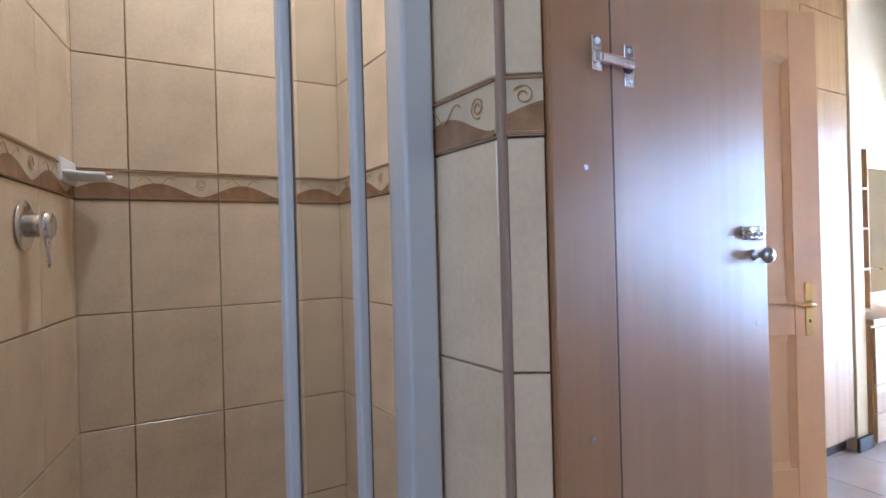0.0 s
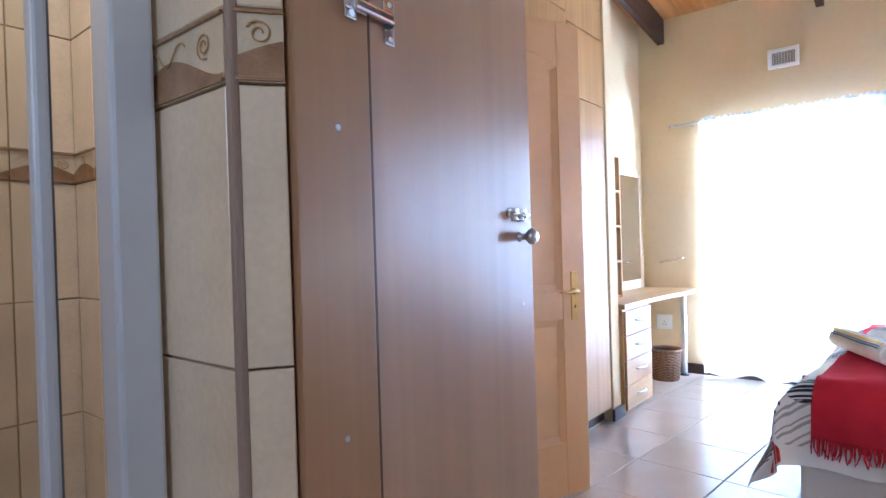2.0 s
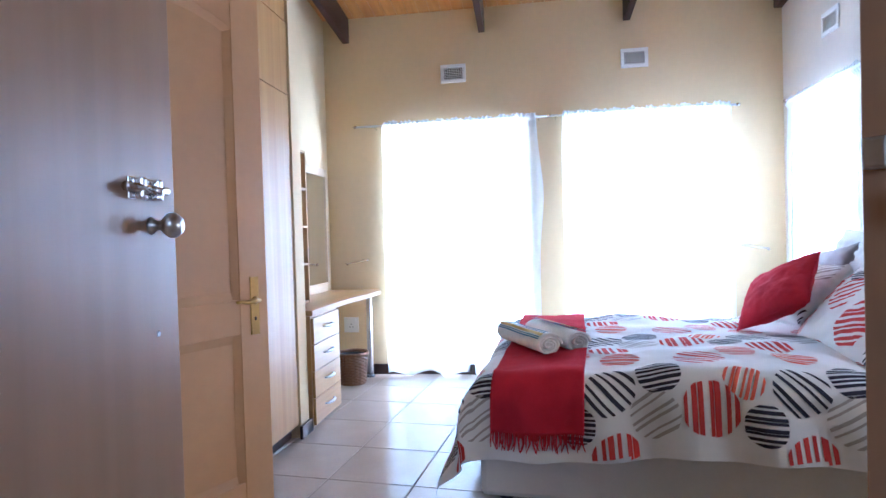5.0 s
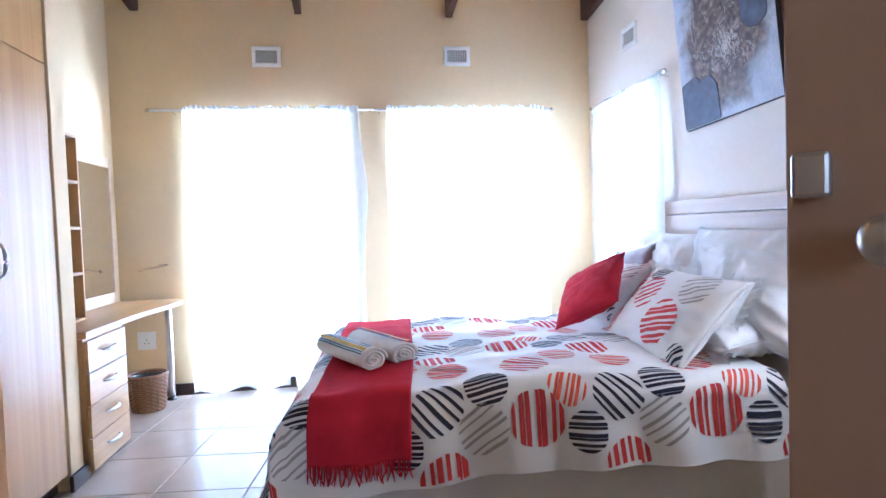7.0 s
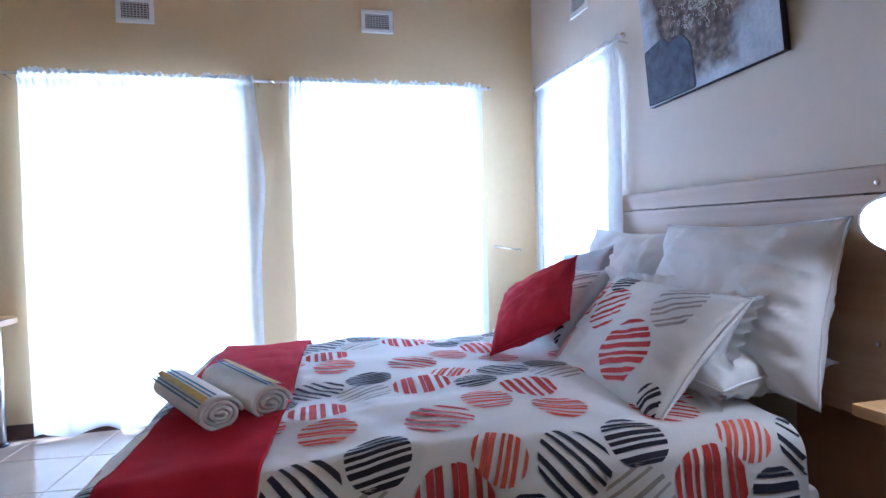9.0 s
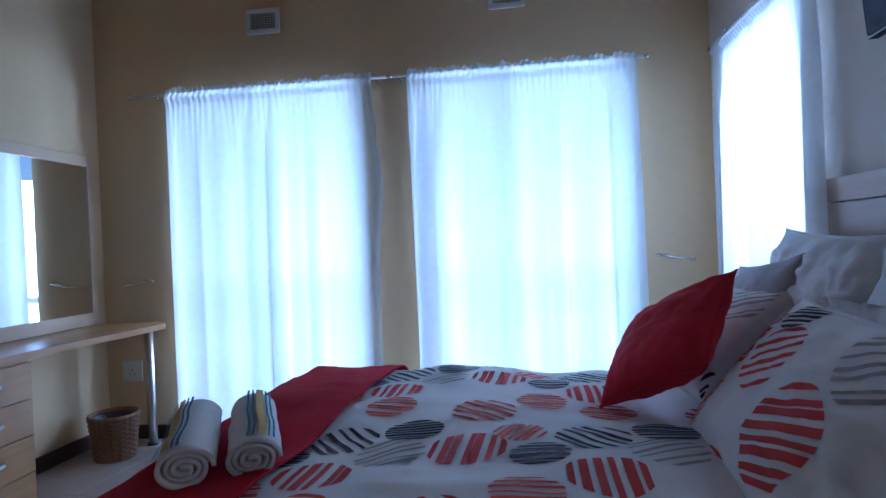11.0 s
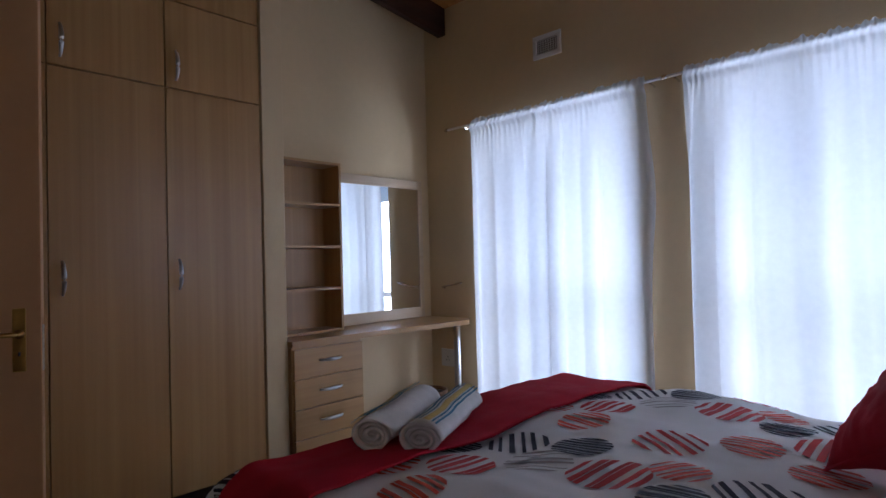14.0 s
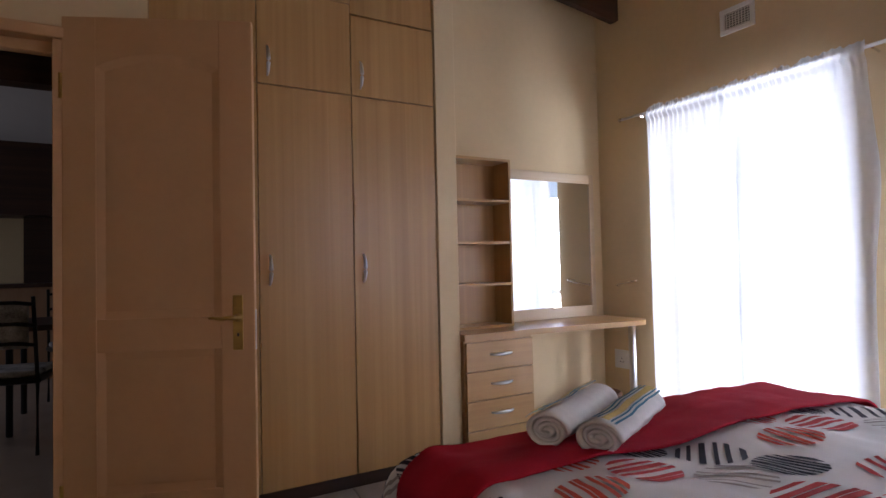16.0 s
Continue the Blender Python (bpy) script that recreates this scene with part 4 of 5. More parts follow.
def rod(p0, p1, z, brackets, wall_dir):
    r = thing("curtain_rod", "thin chrome curtain rod on wall brackets", "curtain rod")
    part("pole", tube([(*p0, z), (*p1, z)], 0.009, 12), M_ROD, r, smooth=True)
    d = (Vector(p1) - Vector(p0)).normalized()
    for p, s in ((p0, -1), (p1, 1)):
        q = Vector(p) + d * s * 0.02
        part("finial", tube([(p[0], p[1], z), (q.x, q.y, z), (q.x + d.x * s * 0.012, q.y + d.y * s * 0.012, z)], 0.013, 12, taper=[0.8, 1.2, 0.5]), M_CHROME, r, smooth=True)
    for b in brackets:
        q = Vector(p0).lerp(Vector(p1), b)
        part("bracket", tube([(q.x, q.y, z - 0.012), (q.x + wall_dir[0], q.y + wall_dir[1], z - 0.02)], 0.006, 8), M_CHROME, r)
    return r


rod((5.555, 2.945), (5.555, 1.37), 2.095, (0.10, 0.96), (0.065, 0))
rod((5.555, 1.34), (5.555, -0.055), 2.095, (0.03, 0.97), (0.065, 0))
rod((5.44, -0.366), (4.39, -0.366), 2.078, (0.05, 0.97), (0, -0.054))


def tieback(x, y, z, s, label):
    """Chrome curtain hold-back: an open hook on a wall rose."""
    h = thing("curtain_holdback", label, "holdback", (x, y, z))
    part("rose", lathe([(0.014, 0), (0.012, 0.006), (0.006, 0.01), (0.0, 0.01)], 14, pose(0, 0, 0, 0, -90, 0)), M_CHROME, h)
    pts = [(0, 0, 0), (-0.03, 0, 0.002), (-0.05, s * 0.02, 0.006), (-0.055, s * 0.10, 0.016), (-0.05, s * 0.18, 0.028), (-0.042, s * 0.205, 0.034), (-0.03, s * 0.195, 0.038), (-0.03, s * 0.14, 0.032)]
    part("hook", tube(pts, 0.0055, 8), M_CHROME, h, smooth=True)
    return h


tieback(EX, 3.085, 0.943, -1, "chrome curtain holdback on the wall beside the curtain")
tieback(EX, -0.29, 0.985, 1, "chrome curtain holdback on the wall beside the curtain")

# ---- bed ----
BX0, BX1, BY0, BY1 = 3.27, 4.87, -0.20, 1.79     # mattress outline
BZT = 0.605                                        # top of the duvet
base = thing("bed_base", "cream fabric covered bed base on the tiled floor", "bed")
part("box", box(BX0 + 0.02, BX1 - 0.02, BY0, BY1 - 0.02, 0.035, 0.38, 0.025), M_BASE, base, smooth=False)
for x in (BX0 + 0.10, BX1 - 0.10):
    for y in (BY0 + 0.1, BY1 - 0.12):
        part("foot", lathe([(0.025, 0), (0.03, 0.01), (0.03, 0.035), (0.0, 0.035)], 14, pose(x, y, 0)), M_BLACK, base)
mt = thing("mattress", "white mattress with a white fitted sheet", "mattress")
part("mattress_body", box(BX0 + 0.05, BX1 - 0.05, BY0, BY1 - 0.09, 0.382, 0.500, 0.05), M_LINEN, mt, smooth=True)


def fold_axis(u, lo, hi, r, end):
    """Runs along the cloth: flat between lo and hi, then round the edge and down. Gives position and drop."""
    if lo <= u <= hi:
        return u, 0.0
    s = lo - u if u < lo else u - hi
    sg = -1 if u < lo else 1
    q = r * math.pi / 2
    if s < q:
        a = s / r
        return (lo if sg < 0 else hi) + sg * r * math.sin(a), r * (1 - math.cos(a))
    return (lo if sg < 0 else hi) + sg * (r + (s - q) * (0.18 + end)), r + (s - q) * 0.985


def duvet_at(u, v, lift=0.0):
    x, dx = fold_axis(u, BX0 + 0.06, BX1 - 0.06, 0.10, 0)
    y, dy = fold_axis(v, -9, BY1 - 0.07, 0.11, 0.16)
    drop = max(dx, dy) + 0.35 * min(dx, dy)
    inner = min(1.0, max(0.0, (0.10 - dx) / 0.1)) * min(1.0, max(0.0, (0.11 - dy) / 0.11))
    n = noise.noise((u * 2.3, v * 2.3, 0.3)) * 0.028 + noise.noise((u * 6.5, v * 6.5, 4.1)) * 0.010 + noise.noise((u * 17, v * 9, 8.0)) * 0.003
    ed = min(u - BX0, BX1 - u, BY1 - v) if inner > 0 else 0
    puff = 0.022 * min(1.0, max(0.0, ed) / 0.35)
    z = BZT - 0.02 + puff - drop + n * (0.35 + 0.65 * inner)
    z -= 0.048 * min(1.0, max(0.0, (v - 1.05) / 0.45)) * min(1.0, max(0.0, (BX0 + 1.15 - u) / 0.6))
    side = (1 - inner)
    wob = 0.020 * noise.noise((u * 3.0 + 9, v * 5.0, 2.0)) * side + 0.012 * math.sin(v * 21 + 2 * math.sin(u * 3)) * side * min(1, max(dx, dy) / 0.2)
    nx = (-1 if u < (BX0 + BX1) / 2 else 1) * (1 if dx > 0.02 else 0)
    ny = 1 if dy > 0.02 else 0
    x += nx * (wob + lift * min(1, dx / 0.1))
    y += ny * (wob + lift * min(1, dy / 0.11))
    return (x, y, z + lift * (1 - min(1.0, max(dx, dy) / 0.1)) + 0.3 * lift)


U0, U1, V0, V1 = BX0 - 0.31, BX1 + 0.25, -0.10, BY1 + 0.36
dv = thing("duvet", "white duvet printed with striped red, black and grey circles", "duvet")
part("cover", sheet(lambda a, b: duvet_at(U0 + (U1 - U0) * a, V0 + (V1 - V0) * b), 130, 120), M_DUVET, dv, smooth=True)


def striped_circle(bm, cx, cy, r, angle, count, put, duty=0.58, cut=None):
    """Stripes clipped to a circle, laid on the cloth by put(u, v)."""
    ca, sa = math.cos(angle), math.sin(angle)
    pitch = 2 * r / count
    for k in range(count):
        w0 = -r + pitch * (k + 0.5 - duty / 2 + 0.12 * math.sin(k * 2.7 + cx * 9))
        w1 = w0 + pitch * duty * (1 + 0.25 * math.sin(k * 3.9 + cy * 7))
        wm = max(abs(w0), abs(w1))
        if wm >= r * 0.995:
            w0, w1 = max(w0, -r * 0.98), min(w1, r * 0.98)
        rows = []
        n = 12
        for i in range(n + 1):
            row = []
            for w in (w0, (w0 + w1) / 2, w1):
                half = math.sqrt(max(r * r - w * w, 1e-6)) * (0.97 + 0.03 * math.sin(k * 5 + cx))
                l = half * (2 * i / n - 1)
                u, v = cx + l * ca - w * sa, cy + l * sa + w * ca
                row.append(put(u, v))
            rows.append(row)
        vs = [[bm.verts.new(p) if p else None for p in row] for row in rows]
        for i in range(n):
            for j in range(2):
                q = (vs[i][j], vs[i + 1][j], vs[i + 1][j + 1], vs[i][j + 1])
                if all(q):
                    bm.faces.new(q)


def on_duvet(u, v):
    if not (U0 + 0.004 < u < U1 - 0.004 and V0 < v < V1 - 0.004):
        return None
    return duvet_at(u, v, 0.002)


PRINTS = (("red_stripes", M_RED), ("coral_stripes", M_CORAL), ("navy_stripes", M_NAVY), ("grey_stripes", M_GREY), ("black_lines", M_NAVY))
rnd = random.Random(12)
# the print repeats: kind, place in the repeat, radius, direction of the stripes, count, share of colour
REPEAT_U, REPEAT_V = 0.715, 0.68
MOTIF = (
    (0, 0.0, 0.0, 0.105, 0, 7, 0.60), (1, 0.115, -0.125, 0.074, -22, 7, 0.56), (2, -0.045, -0.185, 0.078, 88, 8, 0.62),
    (4, 0.085, 0.365, 0.100, 42, 6, 0.40), (2, 0.145, 0.178, 0.088, 96, 8, 0.60), (3, -0.02, 0.20, 0.094, -58, 6, 0.34),
    (0, -0.17, 0.345, 0.096, 4, 6, 0.58), (5, 0.31, 0.0, 0.102, 55, 6, 0.42), (1, 0.35, 0.31, 0.086, 78, 7, 0.52), (1, 0.435, -0.17, 0.082, 98, 7, 0.45),
)
PRINTS += (("red_lines", M_RED),)
for i in range(-1, 3):
    for j in range(-2, 3):
        for kind, du, dv_, r, ang, count, duty in MOTIF:
            bmc = bmesh.new()
            striped_circle(bmc, 3.145 + i * REPEAT_U + du, 0.87 + j * REPEAT_V + dv_, r, math.radians(ang), count, on_duvet, duty)
            if len(bmc.faces):
                part("striped_circle", bmc, PRINTS[kind][1], dv, smooth=True)
            else:
                bmc.free()

# red throw over the foot of the bed, hanging down the near side
TV0, TV1, TU0, TU1 = 1.335, 1.715, BX0 - 0.20, BX1 + 0.08


def throw_at(a, b):
    u = TU0 + (TU1 - TU0) * a
    k = max(0.0, (u - BX0) / 2.0)
    v0, v1 = TV0 + 0.012 * math.sin(u * 3) - 0.04 * k, TV1 + 0.01 * math.sin(u * 1.3)
    v = v0 + (v1 - v0) * b
    x, y, z = duvet_at(u, v, 0.012)
    ripple = 0.002 * math.sin(v * 38 + 3 * math.sin(u * 2)) + 0.008 * noise.noise((u * 4, v * 4, 1.7))
    if u < BX0:
        return (x - 0.010 - abs(ripple), y, z)
    return (x, y, z + 0.006 + abs(ripple))


th = thing("throw", "crimson knitted throw with a fringe over the foot of the bed", "throw")
part("cloth", sheet(throw_at, 130, 40, 0.007), M_THROW, th, smooth=True)
for k in range(44):
    p = Vector(throw_at(0.0, (k + 0.5) / 44))
    l = 0.055 + 0.02 * rnd.random()
    part("fringe_strand", tube([p + Vector((0.002, 0, 0.006)), p + Vector((-0.004, rnd.uniform(-0.006, 0.006), -l * 0.5)), p + Vector((rnd.uniform(-0.006, 0.006), rnd.uniform(-0.012, 0.012), -l))], 0.0042, 5, taper=[1, 0.9, 0.5]), M_THROW, th)


def pillow(name, label, category, w, h, t, m, material, prints=(), pinch=0.10, seed=0, ruffle=0.0, group="bed pillows"):
    """Soft stuffed square: local x across, z up, y through its thickness."""
    ob = tagged(new(name), label, category, group)
    ob.matrix_basis = m

    def face(a, b, s, lift=0.0):
        x, z = 2 * a - 1, 2 * b - 1
        ex, ez = 1 - abs(x) ** 2.6, 1 - abs(z) ** 2.6
        th_ = (max(ex, 0) * max(ez, 0)) ** 0.55 * t / 2
        th_ += 0.012 * noise.noise((x * 2.2 + seed, z * 2.2, s * 3)) * min(1, ex * 3) * min(1, ez * 3)
        crease = (1 - abs(noise.noise((x * 1.7 + seed * 3, z * 4.2 + x * 1.5, s * 2.0)))) ** 7 - (1 - abs(noise.noise((x * 4.4 + z, z * 2.1 + seed, s * 4.0)))) ** 9
        th_ += (0.013 if material is M_LINEN else 0.003) * crease * min(1, ex * 3) * min(1, ez * 3)
        th_ += 0.006 * noise.noise((x * 6 + seed, z * 5, s * 5)) * min(1, ex * 3) * min(1, ez * 3)
        kx, kz = 1 - pinch * (1 - z * z) * abs(x) ** 3 * 0.8, 1 - pinch * (1 - x * x) * abs(z) ** 3 * 0.8
        return (x * w / 2 * kx, s * (th_ + lift), z * h / 2 * kz)
    bm = bmesh.new()
    n = 44
    for s in (-1, 1):
        g = [[bm.verts.new(face(i / n, j / n, s)) for j in range(n + 1)] for i in range(n + 1)]
        for i in range(n):
            for j in range(n):
                q = (g[i][j], g[i + 1][j], g[i + 1][j + 1], g[i][j + 1])
                bm.faces.new(q if s < 0 else q[::-1])
    bmesh.ops.remove_doubles(bm, verts=bm.verts, dist=0.0006)
    part("cushion_body", bm, material, ob, smooth=True)
    # piped seam
    seam = [face(i / n, 0, 1) for i in range(n)] + [face(1, i / n, 1) for i in range(n)] + [face(1 - i / n, 1, 1) for i in range(n)] + [face(0, 1 - i / n, 1) for i in range(n)]
    if ruffle:
        bmr = bmesh.new()
        N = len(seam)
        a = [bmr.verts.new(p) for p in seam]
        b = []
        for i, p in enumerate(seam):
            d = Vector((p[0], 0, p[2])).normalized()
            b.append(bmr.verts.new((p[0] + d.x * ruffle, 0.010 * math.sin(i * 1.3), p[2] + d.z * ruffle)))
        for i in range(N):
            bmr.faces.new((a[i], a[(i + 1) % N], b[(i + 1) % N], b[i]))
        part("ruffle", bmr, material, ob, smooth=True)
    else:
        part("seam", tube(seam, 0.004, 6, True), material, ob, smooth=True)
    for k, (nm, mm) in enumerate(PRINTS):
        for _, cx, cz, r, ang, cnt, duty in [p for p in prints if p[0] == k]:
                bmp = bmesh.new()
                striped_circle(bmp, cx, cz, r, ang, cnt, lambda u, q: face(u / w + 0.5, q / h + 0.5, -1, 0.0018) if abs(u) < w * 0.485 and abs(q) < h * 0.485 else None, duty)
                part("striped_circle", bmp, mm, ob, smooth=True)
    return ob


def stood(centre, across, up):
    """The pose of a pillow from its middle, the way across it and the way up it."""
    x = Vector(across).normalized()
    z = Vector(up)
    z = (z - x * z.dot(x)).normalized()
    y = z.cross(x)
    return Matrix.Translation(centre) @ Matrix((x, y, z)).transposed().to_4x4()


PR = [(0, 0.125, -0.077, 0.12, 0.35, 8, 0.6), (5, -0.125, 0.05, 0.10, 0.5, 6, 0.42), (0, -0.335, 0.08, 0.10, 0.35, 7, 0.58), (1, -0.33, -0.14, 0.078, 1.1, 7, 0.5), (2, -0.20, 0.195, 0.07, 0.3, 7, 0.6), (3, 0.21, 0.135, 0.10, 0.5, 7, 0.35), (4, 0.345, -0.18, 0.055, 0.9, 5, 0.5)]
TOPZ = 0.606
pillow("white_pillow", "plump white cotton pillow standing against the headboard", "pillow", 0.84, 0.55, 0.24, stood((3.52, -0.23, TOPZ + 0.265), (-1, 0.02, 0.01), (0, -0.22, 1)), M_LINEN, seed=1)
pillow("white_pillow", "plump white cotton pillow standing against the headboard", "pillow", 0.72, 0.53, 0.22, stood((4.18, -0.24, TOPZ + 0.25), (-1, 0, -0.03), (0, -0.2, 1)), M_LINEN, seed=2)
pillow("frilled_pillow", "white cotton pillow with a frilled edge", "pillow", 0.66, 0.34, 0.15, stood((3.62, -0.05, TOPZ + 0.155), (-1, 0, -0.02), (0, -0.5, 1)), M_LINEN, seed=3, ruffle=0.05)
pillow("white_pillow", "white cotton pillow lying flat under the others", "pillow", 0.74, 0.42, 0.22, stood((3.585, -0.15, TOPZ + 0.07), (-1, 0, 0), (0, -1, 0.12)), M_LINEN, seed=4)
pillow("printed_pillow", "white pillow printed with striped red and black circles", "pillow", 0.80, 0.48, 0.17, stood((3.62, 0.085, TOPZ + 0.135), (-0.98, 0.06, -0.02), (0.14, -0.64, 0.74)), M_DUVET, PR, seed=5)
pillow("printed_pillow", "white pillow printed with striped red and black circles", "pillow", 0.68, 0.46, 0.16, stood((4.46, 0.02, TOPZ + 0.155), (-0.98, -0.10, 0.05), (-0.05, -0.75, 0.75)), M_DUVET, PR, seed=6)
pillow("grey_pillow", "grey cotton pillow tucked behind the printed one", "pillow", 0.56, 0.46, 0.14, stood((4.44, -0.11, TOPZ + 0.20), (-1, 0.03, 0.12), (-0.1, -0.4, 1)), mat("grey_cotton", (0.42, 0.40, 0.42), 0.85, var=0.06, scale=8, bump=0.2), seed=7)
pillow("red_cushion", "plain red cotton scatter cushion on the bed", "cushion", 0.42, 0.42, 0.16, stood((4.154, 0.232, TOPZ + 0.195), (0.705, 0.551, -0.445), (0.701, -0.452, 0.552)), M_CUSH, seed=8, pinch=0.14)


def towel_roll(x, y, z, rz, seed, label, mid):
    """Rolled bath towel: a spiral of thick terry with a woven border."""
    t = thing("rolled_towel", label, "towel", (x, y, z), "rolled towels", rz)
    t.scale = (1, 1, 0.86)
    L, turns = 0.46, 3.5
    rnd2 = random.Random(seed)

    def spiral(a, extra=0.0):
        ang = a * turns * 2 * math.pi
        r = 0.010 + 0.052 * a + extra
        return r * math.cos(ang) * 1.12, r * math.sin(ang)

    def fn(a, b):
        cx, cz = spiral(a)
        sag = 0.004 * noise.noise((b * 5 + seed, a * 6, 1.0))
        return ((b - 0.5) * (L + 0.012 * math.sin(a * 9)), cx + sag, cz + sag)
    part("roll", sheet(fn, 110, 24, 0.011), M_TOWEL, t, smooth=True)
    for a0, a1, mm in ((mid - 0.022, mid - 0.018, M_TBLUE), (mid - 0.014, mid - 0.011, M_TBLUE), (mid - 0.007, mid + 0.005, M_TYEL), (mid + 0.008, mid + 0.011, M_TBLUE), (mid + 0.015, mid + 0.019, M_TBLUE)):
        def bandfn(a, b, a0=a0, a1=a1):
            x, y, z = fn(a0 + (a1 - a0) * a, b)
            k = 1 + 0.0122 / max(math.hypot(y, z), 0.01)
            return (x, y * k, z * k)
        part("woven_band", sheet(bandfn, 3, 24), mm, t, smooth=True)
    return t


towel_roll(3.765, 1.56, TOPZ + 0.024, 26.5, 1, "rolled white towel with blue and yellow woven bands", 0.905)
towel_roll(3.83, 1.42, TOPZ + 0.024, 25.5, 2, "rolled white towel with blue and yellow woven bands", 0.943)

# the bed stands slightly askew to the wall
TURN_BED = Matrix.Translation((3.29, 1.78, 0)) @ pose(0, 0, 0, 0, 0, -5.0) @ Matrix.Translation((-3.29, -1.78, 0))
for ob in (base, mt, dv, th):
    ob.matrix_basis = TURN_BED
# ---- headboard, ledge, lamp, painting ----
hb = thing("headboard", "maple laminate headboard of horizontal panels behind the bed", "headboard", (0, SY, 0))
part("upper_board", box(3.005, 4.56, 0.012, 0.040, 1.210, 1.290, 0.002), M_HEADB, hb)
part("lower_board", box(3.005, 4.50, 0.012, 0.036, 0.55, 1.206, 0.002), M_HEADB, hb)
part("end_board", box(2.998, 3.036, 0.037, 0.060, 0.74, 1.288, 0.003), M_HEADB, hb)
part("wall_batten", box(4.40, 4.47, 0.0, 0.012, 0.65, 1.23), M_BEAM, hb)
part("wall_batten", box(3.1, 3.17, 0.0, 0.012, 0.65, 1.23), M_BEAM, hb)
for x, z, yy in ((3.108, 1.24, 0.040), (3.108, 0.775, 0.036), (4.51, 1.235, 0.040)):
    part("bolt_head", lathe([(0.009, 0), (0.008, 0.005), (0.004, 0.007), (0.0, 0.007)], 14, pose(x, yy, z, -90)), M_CHROME, hb, "chrome bolt head", True)

bs = thing("bedside_table", "maple laminate bedside table against the wall", "bedside table", (0, SY, 0))
part("top", box(2.45, 2.935, 0.0, 0.34, 0.655, 0.685, 0.002), M_LAMX, bs)
part("side", box(2.905, 2.925, 0.005, 0.10, 0.0, 0.655, 0.002), M_LAM, bs)
part("side", box(2.46, 2.48, 0.005, 0.30, 0.0, 0.655, 0.002), M_LAM, bs)
part("shelf", box(2.48, 2.905, 0.005, 0.28, 0.22, 0.238), M_LAMX, bs)
# thin tan sheet on the wall between bed and bedside table
part("back_panel", box(2.94, 3.42, 0.0, 0.005, 0.0, 0.60), M_JAMB, bs)

lp = thing("wall_lamp", "white metal bedside lamp, switched on, on a bent arm", "lamp", (2.74, SY, 1.20))
part("bracket", lathe([(0.04, 0.0), (0.04, 0.012), (0.03, 0.02), (0.0, 0.02)], 20, pose(0, 0, 0, -90)), M_SATIN, lp, smooth=True)
part("arm", tube([(0, 0.02, 0), (0.02, 0.07, 0.03), (0.12, 0.075, 0.045), (0.225, 0.105, 0.005)], 0.011, 10), M_SATIN, lp, smooth=True)
LM = pose(0.205, 0.145, -0.040) @ look((0, 0, 0), (-0.30, 0.80, -0.50)) @ Matrix.Scale(1.08, 4)
shade = part("shade", lathe([(0.074, -0.075), (0.078, -0.075), (0.066, -0.03), (0.042, 0.005), (0.024, 0.03), (0.020, 0.06), (0.0, 0.062)], 28, LM), M_PLASTIC, lp, "white metal shade", True)
part("bulb", lathe([(0.0, -0.090), (0.035, -0.087), (0.058, -0.081), (0.072, -0.0755), (0.060, -0.03), (0.03, -0.005), (0.0, 0.0)], 28, LM), M_BULB, lp, "glowing bulb face")

pa = thing("painting", "abstract canvas painting in blue, grey and brown on the wall", "painting", (3.43, SY + 0.001, 1.68))
pa.matrix_basis = pose(3.43, SY + 0.004, 1.715, -3.6, 2.6, 0) @ Matrix.Diagonal((0.885, 1, 0.885, 1))
part("canvas", box(0, 0.86, 0, 0.03, 0, 1.10, 0.002), M_CANE, pa)
part("picture", box(0.001, 0.859, 0.03, 0.0315, 0.001, 1.099), M_CANVAS, pa)


def slab(outline, rise, sink):
    """Raised field of thick paint: a rounded outline with a dark bevelled rim."""
    bm = bmesh.new()
    top = [bm.verts.new((x, rise, z)) for x, z in outline]
    low = [bm.verts.new((x, sink, z)) for x, z in outline]
    bm.faces.new(top)
    for i in range(len(outline)):
        j = (i + 1) % len(outline)
        bm.faces.new((low[i], low[j], top[j], top[i]))
    bmesh.ops.recalc_face_normals(bm, faces=bm.faces)
    return bm


def rounded(pts, r=0.03):
    """Rounds the corners of an outline."""
    out = []
    for i, p in enumerate(pts):
        a, b, c = Vector(pts[i - 1]), Vector(p), Vector(pts[(i + 1) % len(pts)])
        u, w = (a - b).normalized() * r, (c - b).normalized() * r
        for t in (0, 0.25, 0.5, 0.75, 1):
            q = (b + u) * (1 - t) ** 2 + b * 2 * t * (1 - t) + (b + w) * t * t
            out.append((q.x + 0.004 * noise.noise((q.x * 30, q.y * 30, 1.0)), q.y + 0.004 * noise.noise((q.x * 30, q.y * 30, 5.0))))
    return out


for pts in ([(0.855, 0.006), (0.855, 0.29), (0.70, 0.315), (0.655, 0.27), (0.56, 0.285), (0.50, 0.22), (0.49, 0.006)], [(0.055, 0.44), (0.055, 1.095), (0.26, 1.095), (0.255, 0.48), (0.21, 0.42), (0.12, 0.40)]):
    part("dark_rim", slab(rounded([(x * 1.0, z) for x, z in pts], 0.02), 0.0325, 0.0312), M_CANE, pa)
    cx, cz = sum(p[0] for p in pts) / len(pts), sum(p[1] for p in pts) / len(pts)
    part("paint_field", slab(rounded([(cx + (x - cx) * 0.955, cz + (z - cz) * 0.965) for x, z in pts], 0.02), 0.0345, 0.0325), M_CANN, pa)
strokes = bmesh.new()


